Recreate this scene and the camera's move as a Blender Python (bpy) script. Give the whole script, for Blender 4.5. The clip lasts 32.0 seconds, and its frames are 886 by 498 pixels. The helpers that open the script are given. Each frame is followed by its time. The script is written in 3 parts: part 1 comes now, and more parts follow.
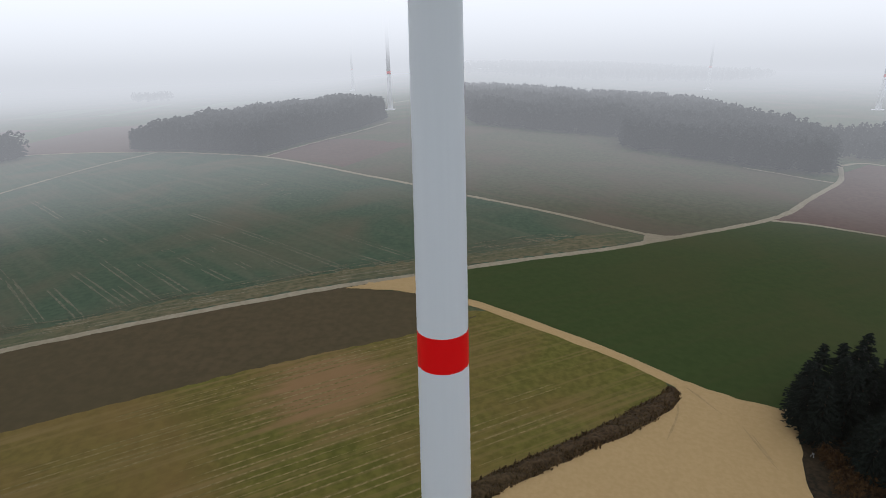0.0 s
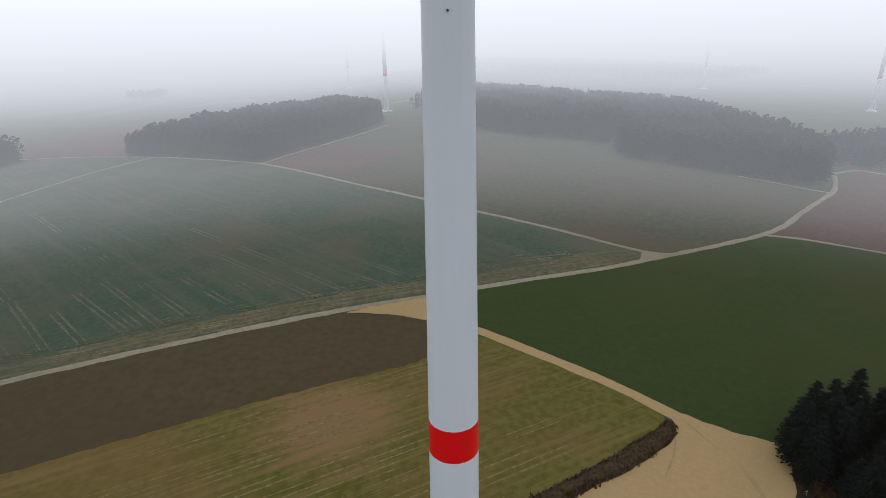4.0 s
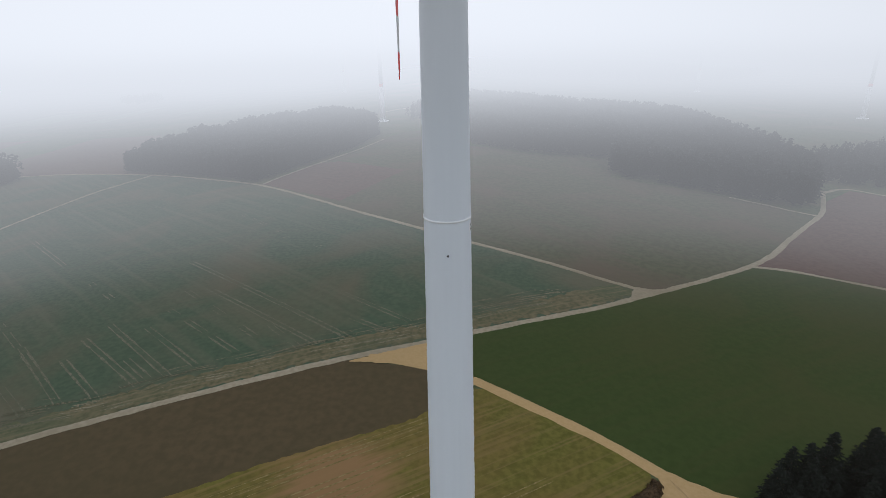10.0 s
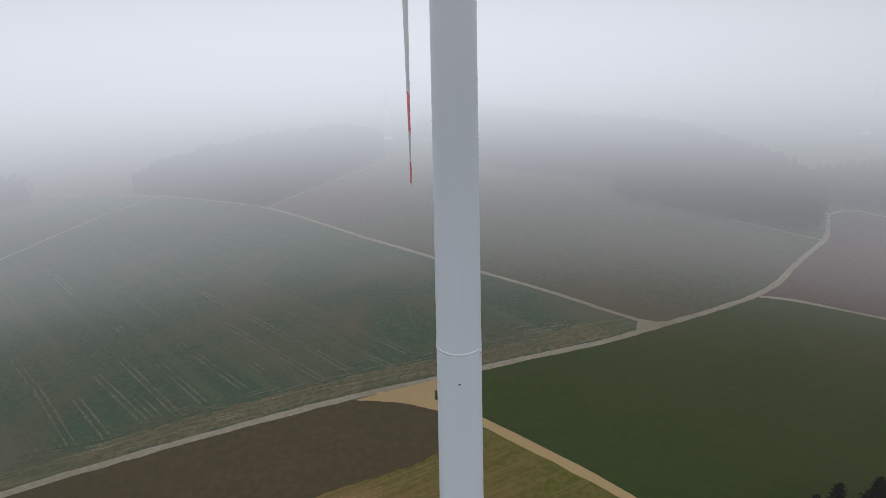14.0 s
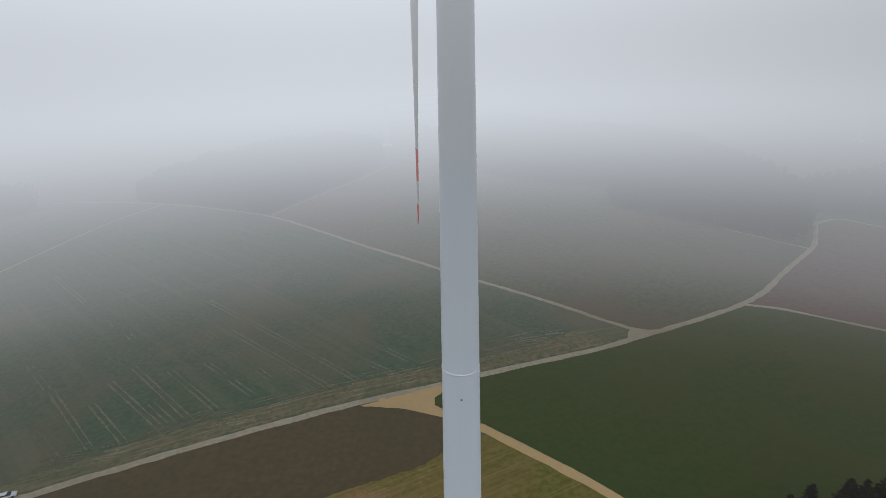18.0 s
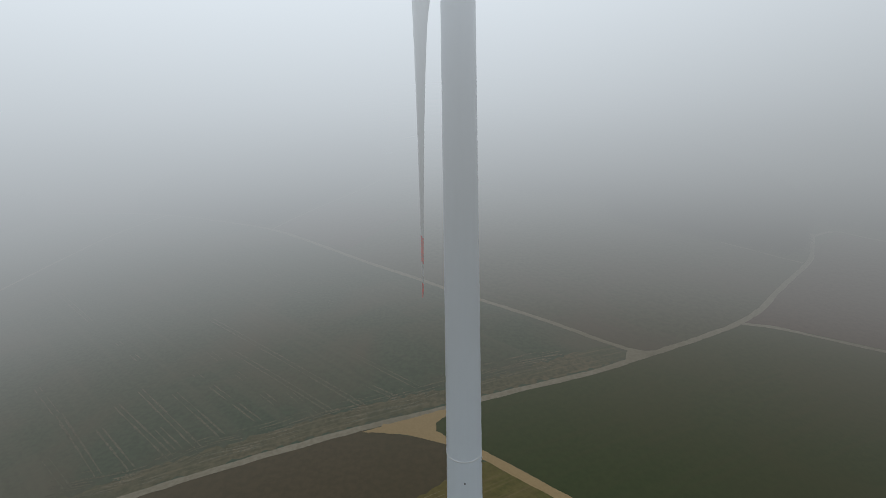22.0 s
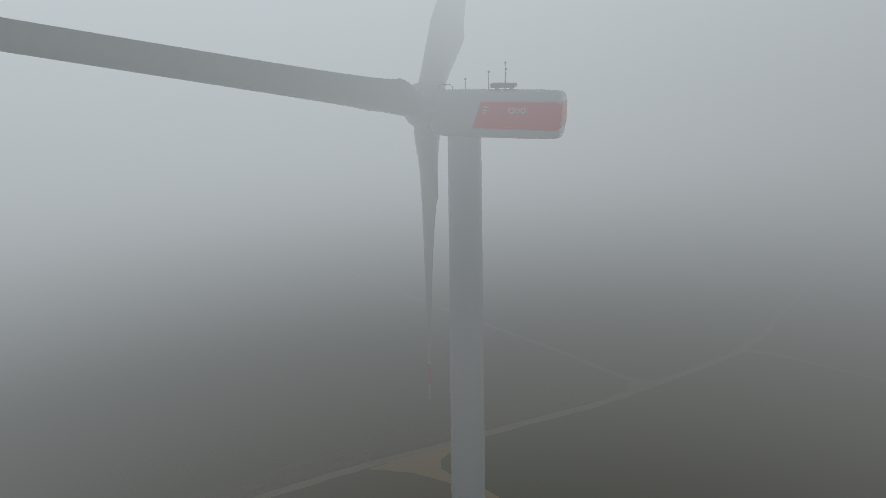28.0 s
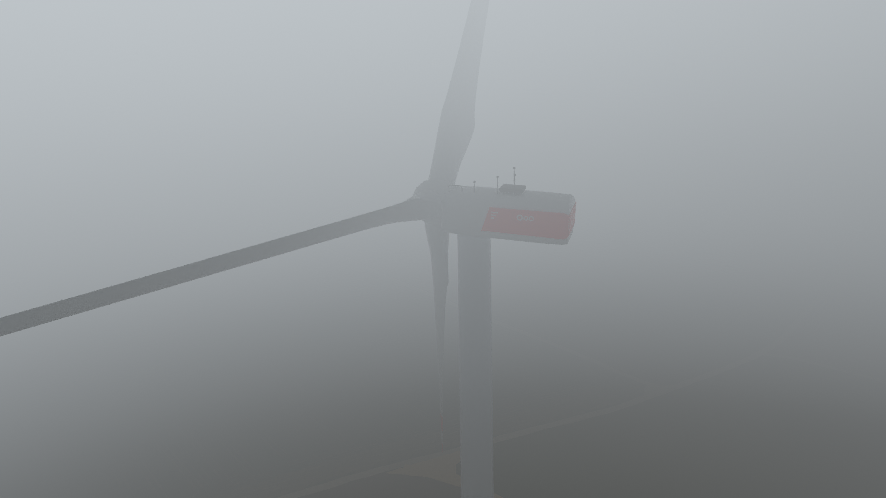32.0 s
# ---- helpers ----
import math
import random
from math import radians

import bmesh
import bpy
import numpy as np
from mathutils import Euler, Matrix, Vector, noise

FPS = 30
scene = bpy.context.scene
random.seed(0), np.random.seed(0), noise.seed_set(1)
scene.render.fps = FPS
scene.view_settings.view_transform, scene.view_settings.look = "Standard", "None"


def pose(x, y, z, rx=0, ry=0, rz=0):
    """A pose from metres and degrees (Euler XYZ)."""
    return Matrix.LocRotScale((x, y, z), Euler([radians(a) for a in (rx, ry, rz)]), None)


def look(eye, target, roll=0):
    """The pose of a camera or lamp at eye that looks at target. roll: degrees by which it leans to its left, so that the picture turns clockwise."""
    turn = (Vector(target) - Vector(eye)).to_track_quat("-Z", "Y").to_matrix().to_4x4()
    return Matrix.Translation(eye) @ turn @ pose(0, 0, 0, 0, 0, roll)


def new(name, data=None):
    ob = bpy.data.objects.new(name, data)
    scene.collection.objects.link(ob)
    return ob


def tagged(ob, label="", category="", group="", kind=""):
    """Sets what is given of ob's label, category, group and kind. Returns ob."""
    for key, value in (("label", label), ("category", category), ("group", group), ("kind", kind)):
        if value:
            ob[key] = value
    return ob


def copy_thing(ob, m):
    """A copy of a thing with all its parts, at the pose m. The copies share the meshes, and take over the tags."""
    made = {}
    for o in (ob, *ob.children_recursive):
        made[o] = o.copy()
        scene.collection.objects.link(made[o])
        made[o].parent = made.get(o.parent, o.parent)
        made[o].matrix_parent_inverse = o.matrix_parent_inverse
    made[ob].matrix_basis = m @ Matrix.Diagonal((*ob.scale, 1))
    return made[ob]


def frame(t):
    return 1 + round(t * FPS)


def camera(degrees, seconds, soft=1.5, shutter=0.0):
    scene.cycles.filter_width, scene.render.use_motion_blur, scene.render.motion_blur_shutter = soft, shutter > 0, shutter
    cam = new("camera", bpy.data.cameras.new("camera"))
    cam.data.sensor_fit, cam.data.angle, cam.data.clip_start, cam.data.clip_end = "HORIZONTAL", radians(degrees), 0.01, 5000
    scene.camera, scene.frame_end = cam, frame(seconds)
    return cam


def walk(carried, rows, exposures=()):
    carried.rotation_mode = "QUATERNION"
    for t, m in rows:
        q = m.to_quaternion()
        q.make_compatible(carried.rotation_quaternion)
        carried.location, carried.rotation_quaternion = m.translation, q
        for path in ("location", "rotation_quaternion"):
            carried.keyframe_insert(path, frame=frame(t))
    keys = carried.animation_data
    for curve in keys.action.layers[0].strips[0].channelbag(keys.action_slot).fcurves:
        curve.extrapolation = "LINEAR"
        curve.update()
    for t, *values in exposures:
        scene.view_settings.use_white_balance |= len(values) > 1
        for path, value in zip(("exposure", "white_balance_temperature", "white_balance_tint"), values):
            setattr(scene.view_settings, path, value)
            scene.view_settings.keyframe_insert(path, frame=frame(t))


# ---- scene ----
cam = camera(78.17, 32.0, 0.95)
PATH = [
    (0, pose(0.11, -42.71, 64.38, 70.39, 1.14, -0.50)),
    (1, pose(-0.43, -42.42, 66.38, 70.25, 1.07, -0.53)),
    (2, pose(-0.94, -42.00, 68.51, 70.03, 1.20, -0.57)),
    (3, pose(-1.22, -41.67, 70.61, 69.86, 1.05, -0.52)),
    (3.5, pose(-1.15, -41.46, 71.93, 69.70, 0.99, -0.94)),
    (5.5, pose(-0.87, -40.91, 77.94, 69.85, 1.18, -0.94)),
    (6, pose(-0.78, -40.97, 79.51, 69.85, 1.17, -1.34)),
    (7, pose(-0.83, -41.40, 82.50, 69.72, 1.17, -0.99)),
    (8, pose(-0.92, -41.70, 85.39, 69.16, 1.20, -1.53)),
    (9, pose(-1.07, -41.51, 88.25, 69.17, 1.20, -1.31)),
    (10, pose(-1.11, -41.03, 91.16, 69.16, 1.19, -1.45)),
    (11, pose(-1.23, -40.21, 93.73, 69.26, 1.23, -1.30)),
    (12, pose(-1.36, -39.58, 96.24, 69.46, 1.28, -1.30)),
    (13, pose(-1.27, -39.25, 98.90, 69.55, 1.34, -1.54)),
    (14, pose(-1.47, -39.74, 101.20, 69.97, 1.46, -1.06)),
    (14.5, pose(-1.54, -40.46, 101.93, 70.20, 1.48, -1.16)),
    (16.5, pose(-1.75, -45.16, 103.99, 70.10, 1.34, -1.71)),
    (17, pose(-1.96, -45.94, 104.99, 70.35, 1.43, -1.52)),
    (17.5, pose(-2.06, -46.49, 106.21, 70.35, 1.23, -1.33)),
    (18, pose(-2.10, -46.85, 107.47, 70.24, 1.37, -1.28)),
    (19, pose(-2.22, -47.08, 109.95, 70.31, 1.24, -1.19)),
    (20, pose(-2.29, -47.07, 112.38, 70.27, 1.30, -1.06)),
    (21, pose(-2.36, -46.87, 115.19, 70.20, 1.21, -1.40)),
    (22, pose(-2.36, -46.84, 117.90, 70.12, 1.40, -1.34)),
    (22.5, pose(-2.44, -46.69, 119.33, 69.92, 1.42, -1.30)),
    (23, pose(-2.53, -46.50, 120.82, 69.76, 1.32, -1.39)),
    (24, pose(-2.64, -46.22, 123.94, 69.32, 1.34, -1.56)),
    (25, pose(-2.67, -45.88, 127.08, 69.18, 1.41, -1.61)),
    (25.5, pose(-2.65, -45.54, 128.57, 69.08, 1.52, -1.74)),
    (27.5, pose(-2.30, -43.64, 133.13, 69.18, 1.39, -0.72)),
    (28, pose(-2.17, -43.27, 134.26, 69.20, 1.43, -0.87)),
    (29, pose(-1.78, -42.82, 136.56, 69.24, 1.64, -0.27)),
    (30, pose(-1.54, -42.46, 138.82, 69.09, 1.29, 0.17)),
    (31, pose(-1.37, -41.75, 140.98, 68.48, 1.57, 0.28)),
    (31.5, pose(-1.33, -41.31, 141.98, 68.02, 1.66, 0.95)),
    (32, pose(-1.25, -40.74, 142.88, 67.38, 1.93, 0.98))]
walk(cam, PATH, exposures=[(0.0, 0.78, 6500, 11), (7.0, 0.79, 6430, 11), (13.0, 0.86, 6350, 11), (19.0, 0.88, 6300, 9), (24.0, 0.20, 6400, 5), (28.0, -0.38, 6550, 5), (30.0, -0.74, 6600, 6), (32.0, -0.80, 6600, 6)])

# ---- world: overcast sky, and the fog that thickens with height ----
world = bpy.data.worlds.new("foggy_sky")
scene.world = world
world.use_nodes = True
wn, wl = world.node_tree.nodes, world.node_tree.links
sky = wn.new("ShaderNodeTexSky")
sky.sky_type, sky.sun_disc, sky.sun_elevation, sky.sun_rotation = "NISHITA", False, radians(35), radians(200)
wn["Background"].inputs["Strength"].default_value = 0.087
wl.new(sky.outputs["Color"], wn["Background"].inputs["Color"])

where = wn.new("ShaderNodeNewGeometry")
split = wn.new("ShaderNodeSeparateXYZ")
wl.new(where.outputs["Position"], split.inputs[0])


def world_range(value, lo, hi, a, b, how="SMOOTHSTEP"):
    r = wn.new("ShaderNodeMapRange")
    r.interpolation_type = how
    for k, v in (("From Min", lo), ("From Max", hi), ("To Min", a), ("To Max", b)):
        r.inputs[k].default_value = v
    wl.new(value, r.inputs["Value"])
    return r.outputs["Result"]


# fog is thinned around the camera's climb to fit the view; banks farther out
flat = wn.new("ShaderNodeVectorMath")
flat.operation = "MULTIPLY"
# x squashed so the glow's gradient runs level across the camera's view
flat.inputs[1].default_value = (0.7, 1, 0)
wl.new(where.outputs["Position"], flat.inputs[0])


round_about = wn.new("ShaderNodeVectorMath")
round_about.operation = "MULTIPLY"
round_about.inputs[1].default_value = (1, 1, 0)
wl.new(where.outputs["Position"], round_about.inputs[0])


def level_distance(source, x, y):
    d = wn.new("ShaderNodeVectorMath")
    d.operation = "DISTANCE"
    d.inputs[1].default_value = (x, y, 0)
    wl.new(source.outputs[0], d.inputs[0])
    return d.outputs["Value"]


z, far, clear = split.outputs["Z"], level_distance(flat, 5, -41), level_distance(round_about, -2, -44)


def world_math(how, a, b):
    m = wn.new("ShaderNodeMath")
    m.operation = how
    for sock, v in zip(m.inputs, (a, b)):
        if isinstance(v, (int, float)):
            sock.default_value = v
        else:
            wl.new(v, sock)
    return m.outputs[0]


layers = world_math("ADD", world_range(z, 57, 94, 0.00054, 0.0060), world_range(z, 82.6, 112.4, 0.0, 0.0185))
layers = world_math("ADD", layers, world_range(z, 101, 110, 0.0, 0.010))
layers = world_math("ADD", layers, world_range(z, 124, 140, 0.0, 0.028))
# cut the density in a column placed at the camera's own path
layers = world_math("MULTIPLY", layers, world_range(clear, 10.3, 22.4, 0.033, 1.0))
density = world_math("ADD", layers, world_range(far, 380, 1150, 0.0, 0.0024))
# painted-in daylight: fog glows by height and distance from the camera's column
glow_pos = world_math("MULTIPLY_ADD", far, 0.698)
wl.new(z, glow_pos.node.inputs[2])
lit = world_range(glow_pos, 80, 320, 0, 1, "LINEAR")
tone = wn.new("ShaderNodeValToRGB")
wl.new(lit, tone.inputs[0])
# fitted to the view: dim low over the fields, brightest between, lower far out
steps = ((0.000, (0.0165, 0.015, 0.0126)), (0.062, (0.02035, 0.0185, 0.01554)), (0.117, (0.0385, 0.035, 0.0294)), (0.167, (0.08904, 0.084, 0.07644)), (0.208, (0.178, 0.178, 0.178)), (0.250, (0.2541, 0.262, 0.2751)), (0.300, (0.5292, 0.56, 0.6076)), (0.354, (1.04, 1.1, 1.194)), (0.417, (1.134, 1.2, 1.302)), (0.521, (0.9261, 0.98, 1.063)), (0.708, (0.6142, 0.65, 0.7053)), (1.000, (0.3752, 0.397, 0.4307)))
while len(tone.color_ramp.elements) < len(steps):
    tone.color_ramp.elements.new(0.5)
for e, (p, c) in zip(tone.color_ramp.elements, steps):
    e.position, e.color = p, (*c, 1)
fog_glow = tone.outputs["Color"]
absorb = wn.new("ShaderNodeVolumeAbsorption")
absorb.inputs["Color"].default_value = (0, 0, 0, 1)
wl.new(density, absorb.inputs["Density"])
# emission stands in for daylight scattered by the fog
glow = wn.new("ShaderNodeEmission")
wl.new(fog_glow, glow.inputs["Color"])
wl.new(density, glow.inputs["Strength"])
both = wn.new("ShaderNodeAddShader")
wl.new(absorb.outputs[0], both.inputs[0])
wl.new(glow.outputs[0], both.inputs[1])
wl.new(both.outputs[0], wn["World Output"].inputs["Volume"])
world.cycles.volume_step_size = 14.0

sun = new("sun", bpy.data.lights.new("sun", "SUN"))
sun.data.energy, sun.data.angle, sun.data.color = 0.7, radians(25), (1.0, 0.97, 0.93)
sun.matrix_world = look((-60, -80, 120), (0, 0, 0))


# ---- materials ----
def material(name, rough=0.8, metal=0.0):
    m = bpy.data.materials.new(name)
    m.use_nodes = True
    n, l = m.node_tree.nodes, m.node_tree.links
    b = n["Principled BSDF"]
    b.inputs["Roughness"].default_value, b.inputs["Metallic"].default_value = rough, metal
    b.inputs["Specular IOR Level"].default_value = 0.25
    return m, n, l, b


def noise_tex(n, l, scale, detail=4.0, stretch=None, turn=0.0, dist=0.0):
    c = n.new("ShaderNodeNewGeometry")
    mp = n.new("ShaderNodeMapping")
    l.new(c.outputs["Position"], mp.inputs["Vector"])
    mp.vector_type = "TEXTURE"
    mp.inputs["Rotation"].default_value[2] = turn
    if stretch:
        mp.inputs["Scale"].default_value = [1 / v for v in stretch]
    t = n.new("ShaderNodeTexNoise")
    t.inputs["Scale"].default_value, t.inputs["Detail"].default_value = scale, detail
    t.inputs["Distortion"].default_value = dist
    l.new(mp.outputs[0], t.inputs["Vector"])
    return t.outputs["Fac"]


def ramp(n, l, fac, stops):
    r = n.new("ShaderNodeValToRGB")
    l.new(fac, r.inputs[0])
    e = r.color_ramp.elements
    while len(e) < len(stops):
        e.new(0.5)
    for k, (p, c) in zip(e, stops):
        k.position, k.color = p, (*c, 1)
    return r.outputs["Color"]


def mix(n, l, fac, a, b, how="MIX"):
    m = n.new("ShaderNodeMix")
    m.data_type, m.blend_type = "RGBA", how
    for sock, v in ((m.inputs[0], fac), (m.inputs[6], a), (m.inputs[7], b)):
        if isinstance(v, (int, float)):
            sock.default_value = v
        elif isinstance(v, tuple):
            sock.default_value = (*v, 1)
        else:
            l.new(v, sock)
    return m.outputs[2]


def bump(n, l, b, height, strength, distance):
    k = n.new("ShaderNodeBump")
    k.inputs["Strength"].default_value, k.inputs["Distance"].default_value = strength, distance
    l.new(height, k.inputs["Height"])
    l.new(k.outputs[0], b.inputs["Normal"])


def earth(name, dark, light, patch, patch_amount=0.5, rows=None, scale=0.6, row_colour=None, bare=None, relief=None):
    """Soil or crop: fine grain, broad patches, and drill rows along a heading (degrees, spacing in metres, amount)."""
    m, n, l, b = material(name, 0.95)
    fine = noise_tex(n, l, scale, 6)
    col = ramp(n, l, fine, [(0.37, dark), (0.63, light)])
    broad = noise_tex(n, l, 0.02, 5, dist=0.6)
    pm = n.new("ShaderNodeMapRange")
    for k, v in (("From Min", 0.45), ("From Max", 0.7), ("To Min", 0.0), ("To Max", patch_amount)):
        pm.inputs[k].default_value = v
    l.new(broad, pm.inputs[0])
    col = mix(n, l, pm.outputs[0], col, patch)
    if rows:
        head, spacing, amount = rows
        streak = noise_tex(n, l, 1.0 / spacing, 2, (0.012, 1.0, 1.0), radians(head))
        sm = n.new("ShaderNodeMapRange")
        for k, v in (("From Min", 0.5), ("From Max", 0.72), ("To Min", 0.0), ("To Max", amount)):
            sm.inputs[k].default_value = v
        l.new(streak, sm.inputs[0])
        col = mix(n, l, sm.outputs[0], col, row_colour or patch)
    if bare:
        # a worn patch with a ragged outline
        g = n.new("ShaderNodeNewGeometry")
        d = n.new("ShaderNodeVectorMath")
        d.operation = "DISTANCE"
        l.new(g.outputs["Position"], d.inputs[0])
        d.inputs[1].default_value = (*bare[0], 0)
        jig = n.new("ShaderNodeMath")
        jig.operation = "MULTIPLY_ADD"
        l.new(noise_tex(n, l, 0.75, 4, (0.10, 1.0, 1.0), radians(27)), jig.inputs[0])
        jig.inputs[1].default_value = -22.0
        l.new(d.outputs["Value"], jig.inputs[2])
        worn = n.new("ShaderNodeMapRange")
        for k, v in (("From Min", bare[1] * 0.7), ("From Max", -bare[1] * 0.3), ("To Min", 0.0), ("To Max", 0.9)):
            worn.inputs[k].default_value = v
        l.new(jig.outputs[0], worn.inputs[0])
        col = mix(n, l, worn.outputs[0], col, (0.270, 0.155, 0.070))
    l.new(col, b.inputs["Base Color"])
    bump(n, l, b, fine, relief if relief is not None else (0.5 if scale > 0.4 else 0.12), 0.15)
    return m


M_GROUND = earth("meadow_and_fields", (0.0575, 0.0805, 0.0345), (0.1035, 0.1265, 0.0575), (0.1495, 0.115, 0.069), 0.7)
M_WINTER = earth("young_winter_crop", (0.0531, 0.087, 0.052), (0.0767, 0.116, 0.0675), (0.139, 0.116, 0.0731), 0.75, (-44, 4.0, 0.34), row_colour=(0.145, 0.142, 0.0928), relief=0.08)
M_PLOUGH = earth("ploughed_soil", (0.076, 0.0562, 0.026), (0.0965, 0.0696, 0.0337), (0.0731, 0.0575, 0.0247), 0.6, (24, 1.8, 0.35), scale=0.5, relief=0.15)
M_OLIVE = earth("stubble_and_catch_crop", (0.0952, 0.0933, 0.0136), (0.148, 0.131, 0.0249), (0.21, 0.117, 0.0407), 0.85, (27, 1.3, 0.7), row_colour=(0.226, 0.154, 0.0588), bare=((-24, 53), 9.0), relief=0.2)
M_GREEN = earth("dark_green_crop", (0.0329, 0.0552, 0.0087), (0.0415, 0.0644, 0.0117), (0.0561, 0.0609, 0.0145), 0.8, (24, 3.0, 0.4), scale=0.5, relief=0.12)
M_FARGREEN = earth("pale_green_crop", (0.09, 0.15, 0.06), (0.12, 0.18, 0.08), (0.12, 0.14, 0.07), 0.6, scale=0.3, relief=0.1)
M_FALLOW = earth("pale_fallow_field", (0.0826, 0.0866, 0.048), (0.105, 0.109, 0.06), (0.131, 0.0962, 0.0666), 0.8, (-46, 2.4, 0.35), scale=0.4, relief=0.1)
M_REDSOIL = earth("reddish_bare_soil", (0.1176, 0.0672, 0.0528), (0.1416, 0.084, 0.0648), (0.138, 0.096, 0.0744), 0.5, (-40, 2.0, 0.4), scale=0.4, relief=0.1)
M_MARGIN = earth("grassy_headland", (0.0934, 0.0932, 0.0467), (0.171, 0.144, 0.0787), (0.0778, 0.102, 0.0525), 0.9, (22, 1.1, 0.6), row_colour=(0.234, 0.188, 0.111), relief=0.2)
M_STRAW = earth("pale_straw", (0.095, 0.092, 0.055), (0.175, 0.15, 0.095), (0.085, 0.085, 0.048), 0.7, scale=0.9)
M_GRAVEL = earth("compacted_limestone_gravel", (0.456, 0.31, 0.141), (0.493, 0.336, 0.161), (0.419, 0.281, 0.128), 0.5, (60, 2.0, 0.3), scale=1.2, row_colour=(0.429, 0.292, 0.136), relief=0.08)
M_TRACK = earth("pale_gravel_track", (0.3078, 0.2622, 0.1824), (0.3876, 0.3306, 0.2394), (0.2508, 0.2109, 0.1368), 0.6, scale=0.8)
M_TRAM = earth("worn_wheel_track", (0.0805, 0.09775, 0.06037), (0.2156, 0.1955, 0.1351), (0.115, 0.1179, 0.07475), 0.6, scale=1.4, relief=0.1)
M_SWATH = earth("scattered_straw", (0.1031, 0.1073, 0.06188), (0.2888, 0.2475, 0.165), (0.0825, 0.088, 0.05225), 0.9, (20, 1.2, 0.5), scale=1.6, row_colour=(0.11, 0.11, 0.066), relief=0.1)
M_DRILL = earth("straw_in_drill_row", (0.1444, 0.121, 0.033), (0.2956, 0.22, 0.09625), (0.165, 0.1265, 0.04675), 0.7, scale=1.2, relief=0.05)
M_RUT = earth("tyre_marked_gravel", (0.350, 0.240, 0.115), (0.430, 0.295, 0.145), (0.40, 0.275, 0.132), 0.8, scale=0.9, relief=0.05)
M_FLOOR = earth("dark_brown_floor", (0.012, 0.009, 0.005), (0.045, 0.028, 0.014), (0.05, 0.035, 0.014), 0.5, scale=1.4)
M_BANK = earth("dark_earth_bank", (0.0364, 0.0223, 0.0102), (0.0941, 0.0577, 0.028), (0.0911, 0.0682, 0.028), 0.7, scale=1.6)
M_WEED = earth("dead_weed_stalks", (0.0526, 0.0352, 0.0144), (0.155, 0.0947, 0.0446), (0.0773, 0.0676, 0.0236), 0.7, scale=2.0)


def leaf_material(name, dark, light):
    m, n, l, b = material(name, 0.85)
    g = n.new("ShaderNodeNewGeometry")
    col = ramp(n, l, g.outputs["Random Per Island"], [(0.0, dark), (1.0, light)])
    fine = noise_tex(n, l, 1.3, 4)
    col = mix(n, l, fine, col, tuple(v * 0.5 for v in dark))
    l.new(col, b.inputs["Base Color"])
    return m


M_SPRUCE = leaf_material("spruce_needles", (0.006, 0.011, 0.008), (0.015, 0.022, 0.014))
M_WOOD_FAR = leaf_material("mixed_wood_foliage", (0.008, 0.013, 0.013), (0.021, 0.025, 0.024))
M_SHRUB = leaf_material("withered_shrub_leaves", (0.055, 0.026, 0.008), (0.17, 0.085, 0.024))
M_BARK = earth("conifer_bark", (0.05, 0.035, 0.025), (0.10, 0.075, 0.055), (0.07, 0.06, 0.05), 0.4, scale=6.0)


def paint(name, colour, rough=0.4, stain=0.12):
    """Weathered coating: broad stains, faint vertical streaks and grain."""
    m, n, l, b = material(name, rough)
    broad = noise_tex(n, l, 0.35, 5, (1, 1, 0.25))
    streak = noise_tex(n, l, 2.5, 3, (1, 1, 0.03))
    s = n.new("ShaderNodeMath")
    s.operation = "MULTIPLY"
    l.new(broad, s.inputs[0])
    l.new(streak, s.inputs[1])
    mr = n.new("ShaderNodeMapRange")
    for k, v in (("From Min", 0.12), ("From Max", 0.42), ("To Min", 0.0), ("To Max", stain)):
        mr.inputs[k].default_value = v
    l.new(s.outputs[0], mr.inputs[0])
    col = mix(n, l, mr.outputs[0], colour, tuple(v * 0.55 for v in colour))
    l.new(col, b.inputs["Base Color"])
    return m


M_TOWER = paint("light_grey_tower_paint", (0.79, 0.83, 0.875), 0.45, 0.05)
M_WHITE = paint("white_sealant", (0.86, 0.87, 0.88), 0.5, 0.05)
M_RED = paint("signal_red_paint", (0.93, 0.004, 0.007), 0.4, 0.04)
M_BLADE = paint("light_grey_blade_gelcoat", (0.74, 0.755, 0.765), 0.35, 0.1)
M_DARK = paint("dark_grey_metal", (0.05, 0.05, 0.055), 0.5, 0.1)
M_STEEL = paint("galvanised_steel", (0.38, 0.39, 0.40), 0.45, 0.2)
M_LOGO = paint("white_decal", (0.80, 0.80, 0.80), 0.5, 0.05)
M_RUBBER = paint("black_rubber", (0.02, 0.02, 0.02), 0.8, 0.1)
M_GLASS = paint("dark_window_glass", (0.03, 0.035, 0.04), 0.08, 0.02)
M_SILVER = paint("silver_car_paint", (0.62, 0.63, 0.65), 0.25, 0.05)


# ---- mesh helpers ----
def link_mesh(name, bm, mat, parent=None, label="", smooth=False):
    me = bpy.data.meshes.new(name)
    bm.to_mesh(me)
    bm.free()
    if smooth:
        me.polygons.foreach_set("use_smooth", [True] * len(me.polygons))
    me.materials.append(mat)
    ob = new(name, me)
    if parent:
        ob.parent = parent
    if label:
        tagged(ob, label)
    return ob


def part(name, bm, mat, parent, label="", smooth=False):
    return link_mesh(name, bm, mat, parent, label, smooth)


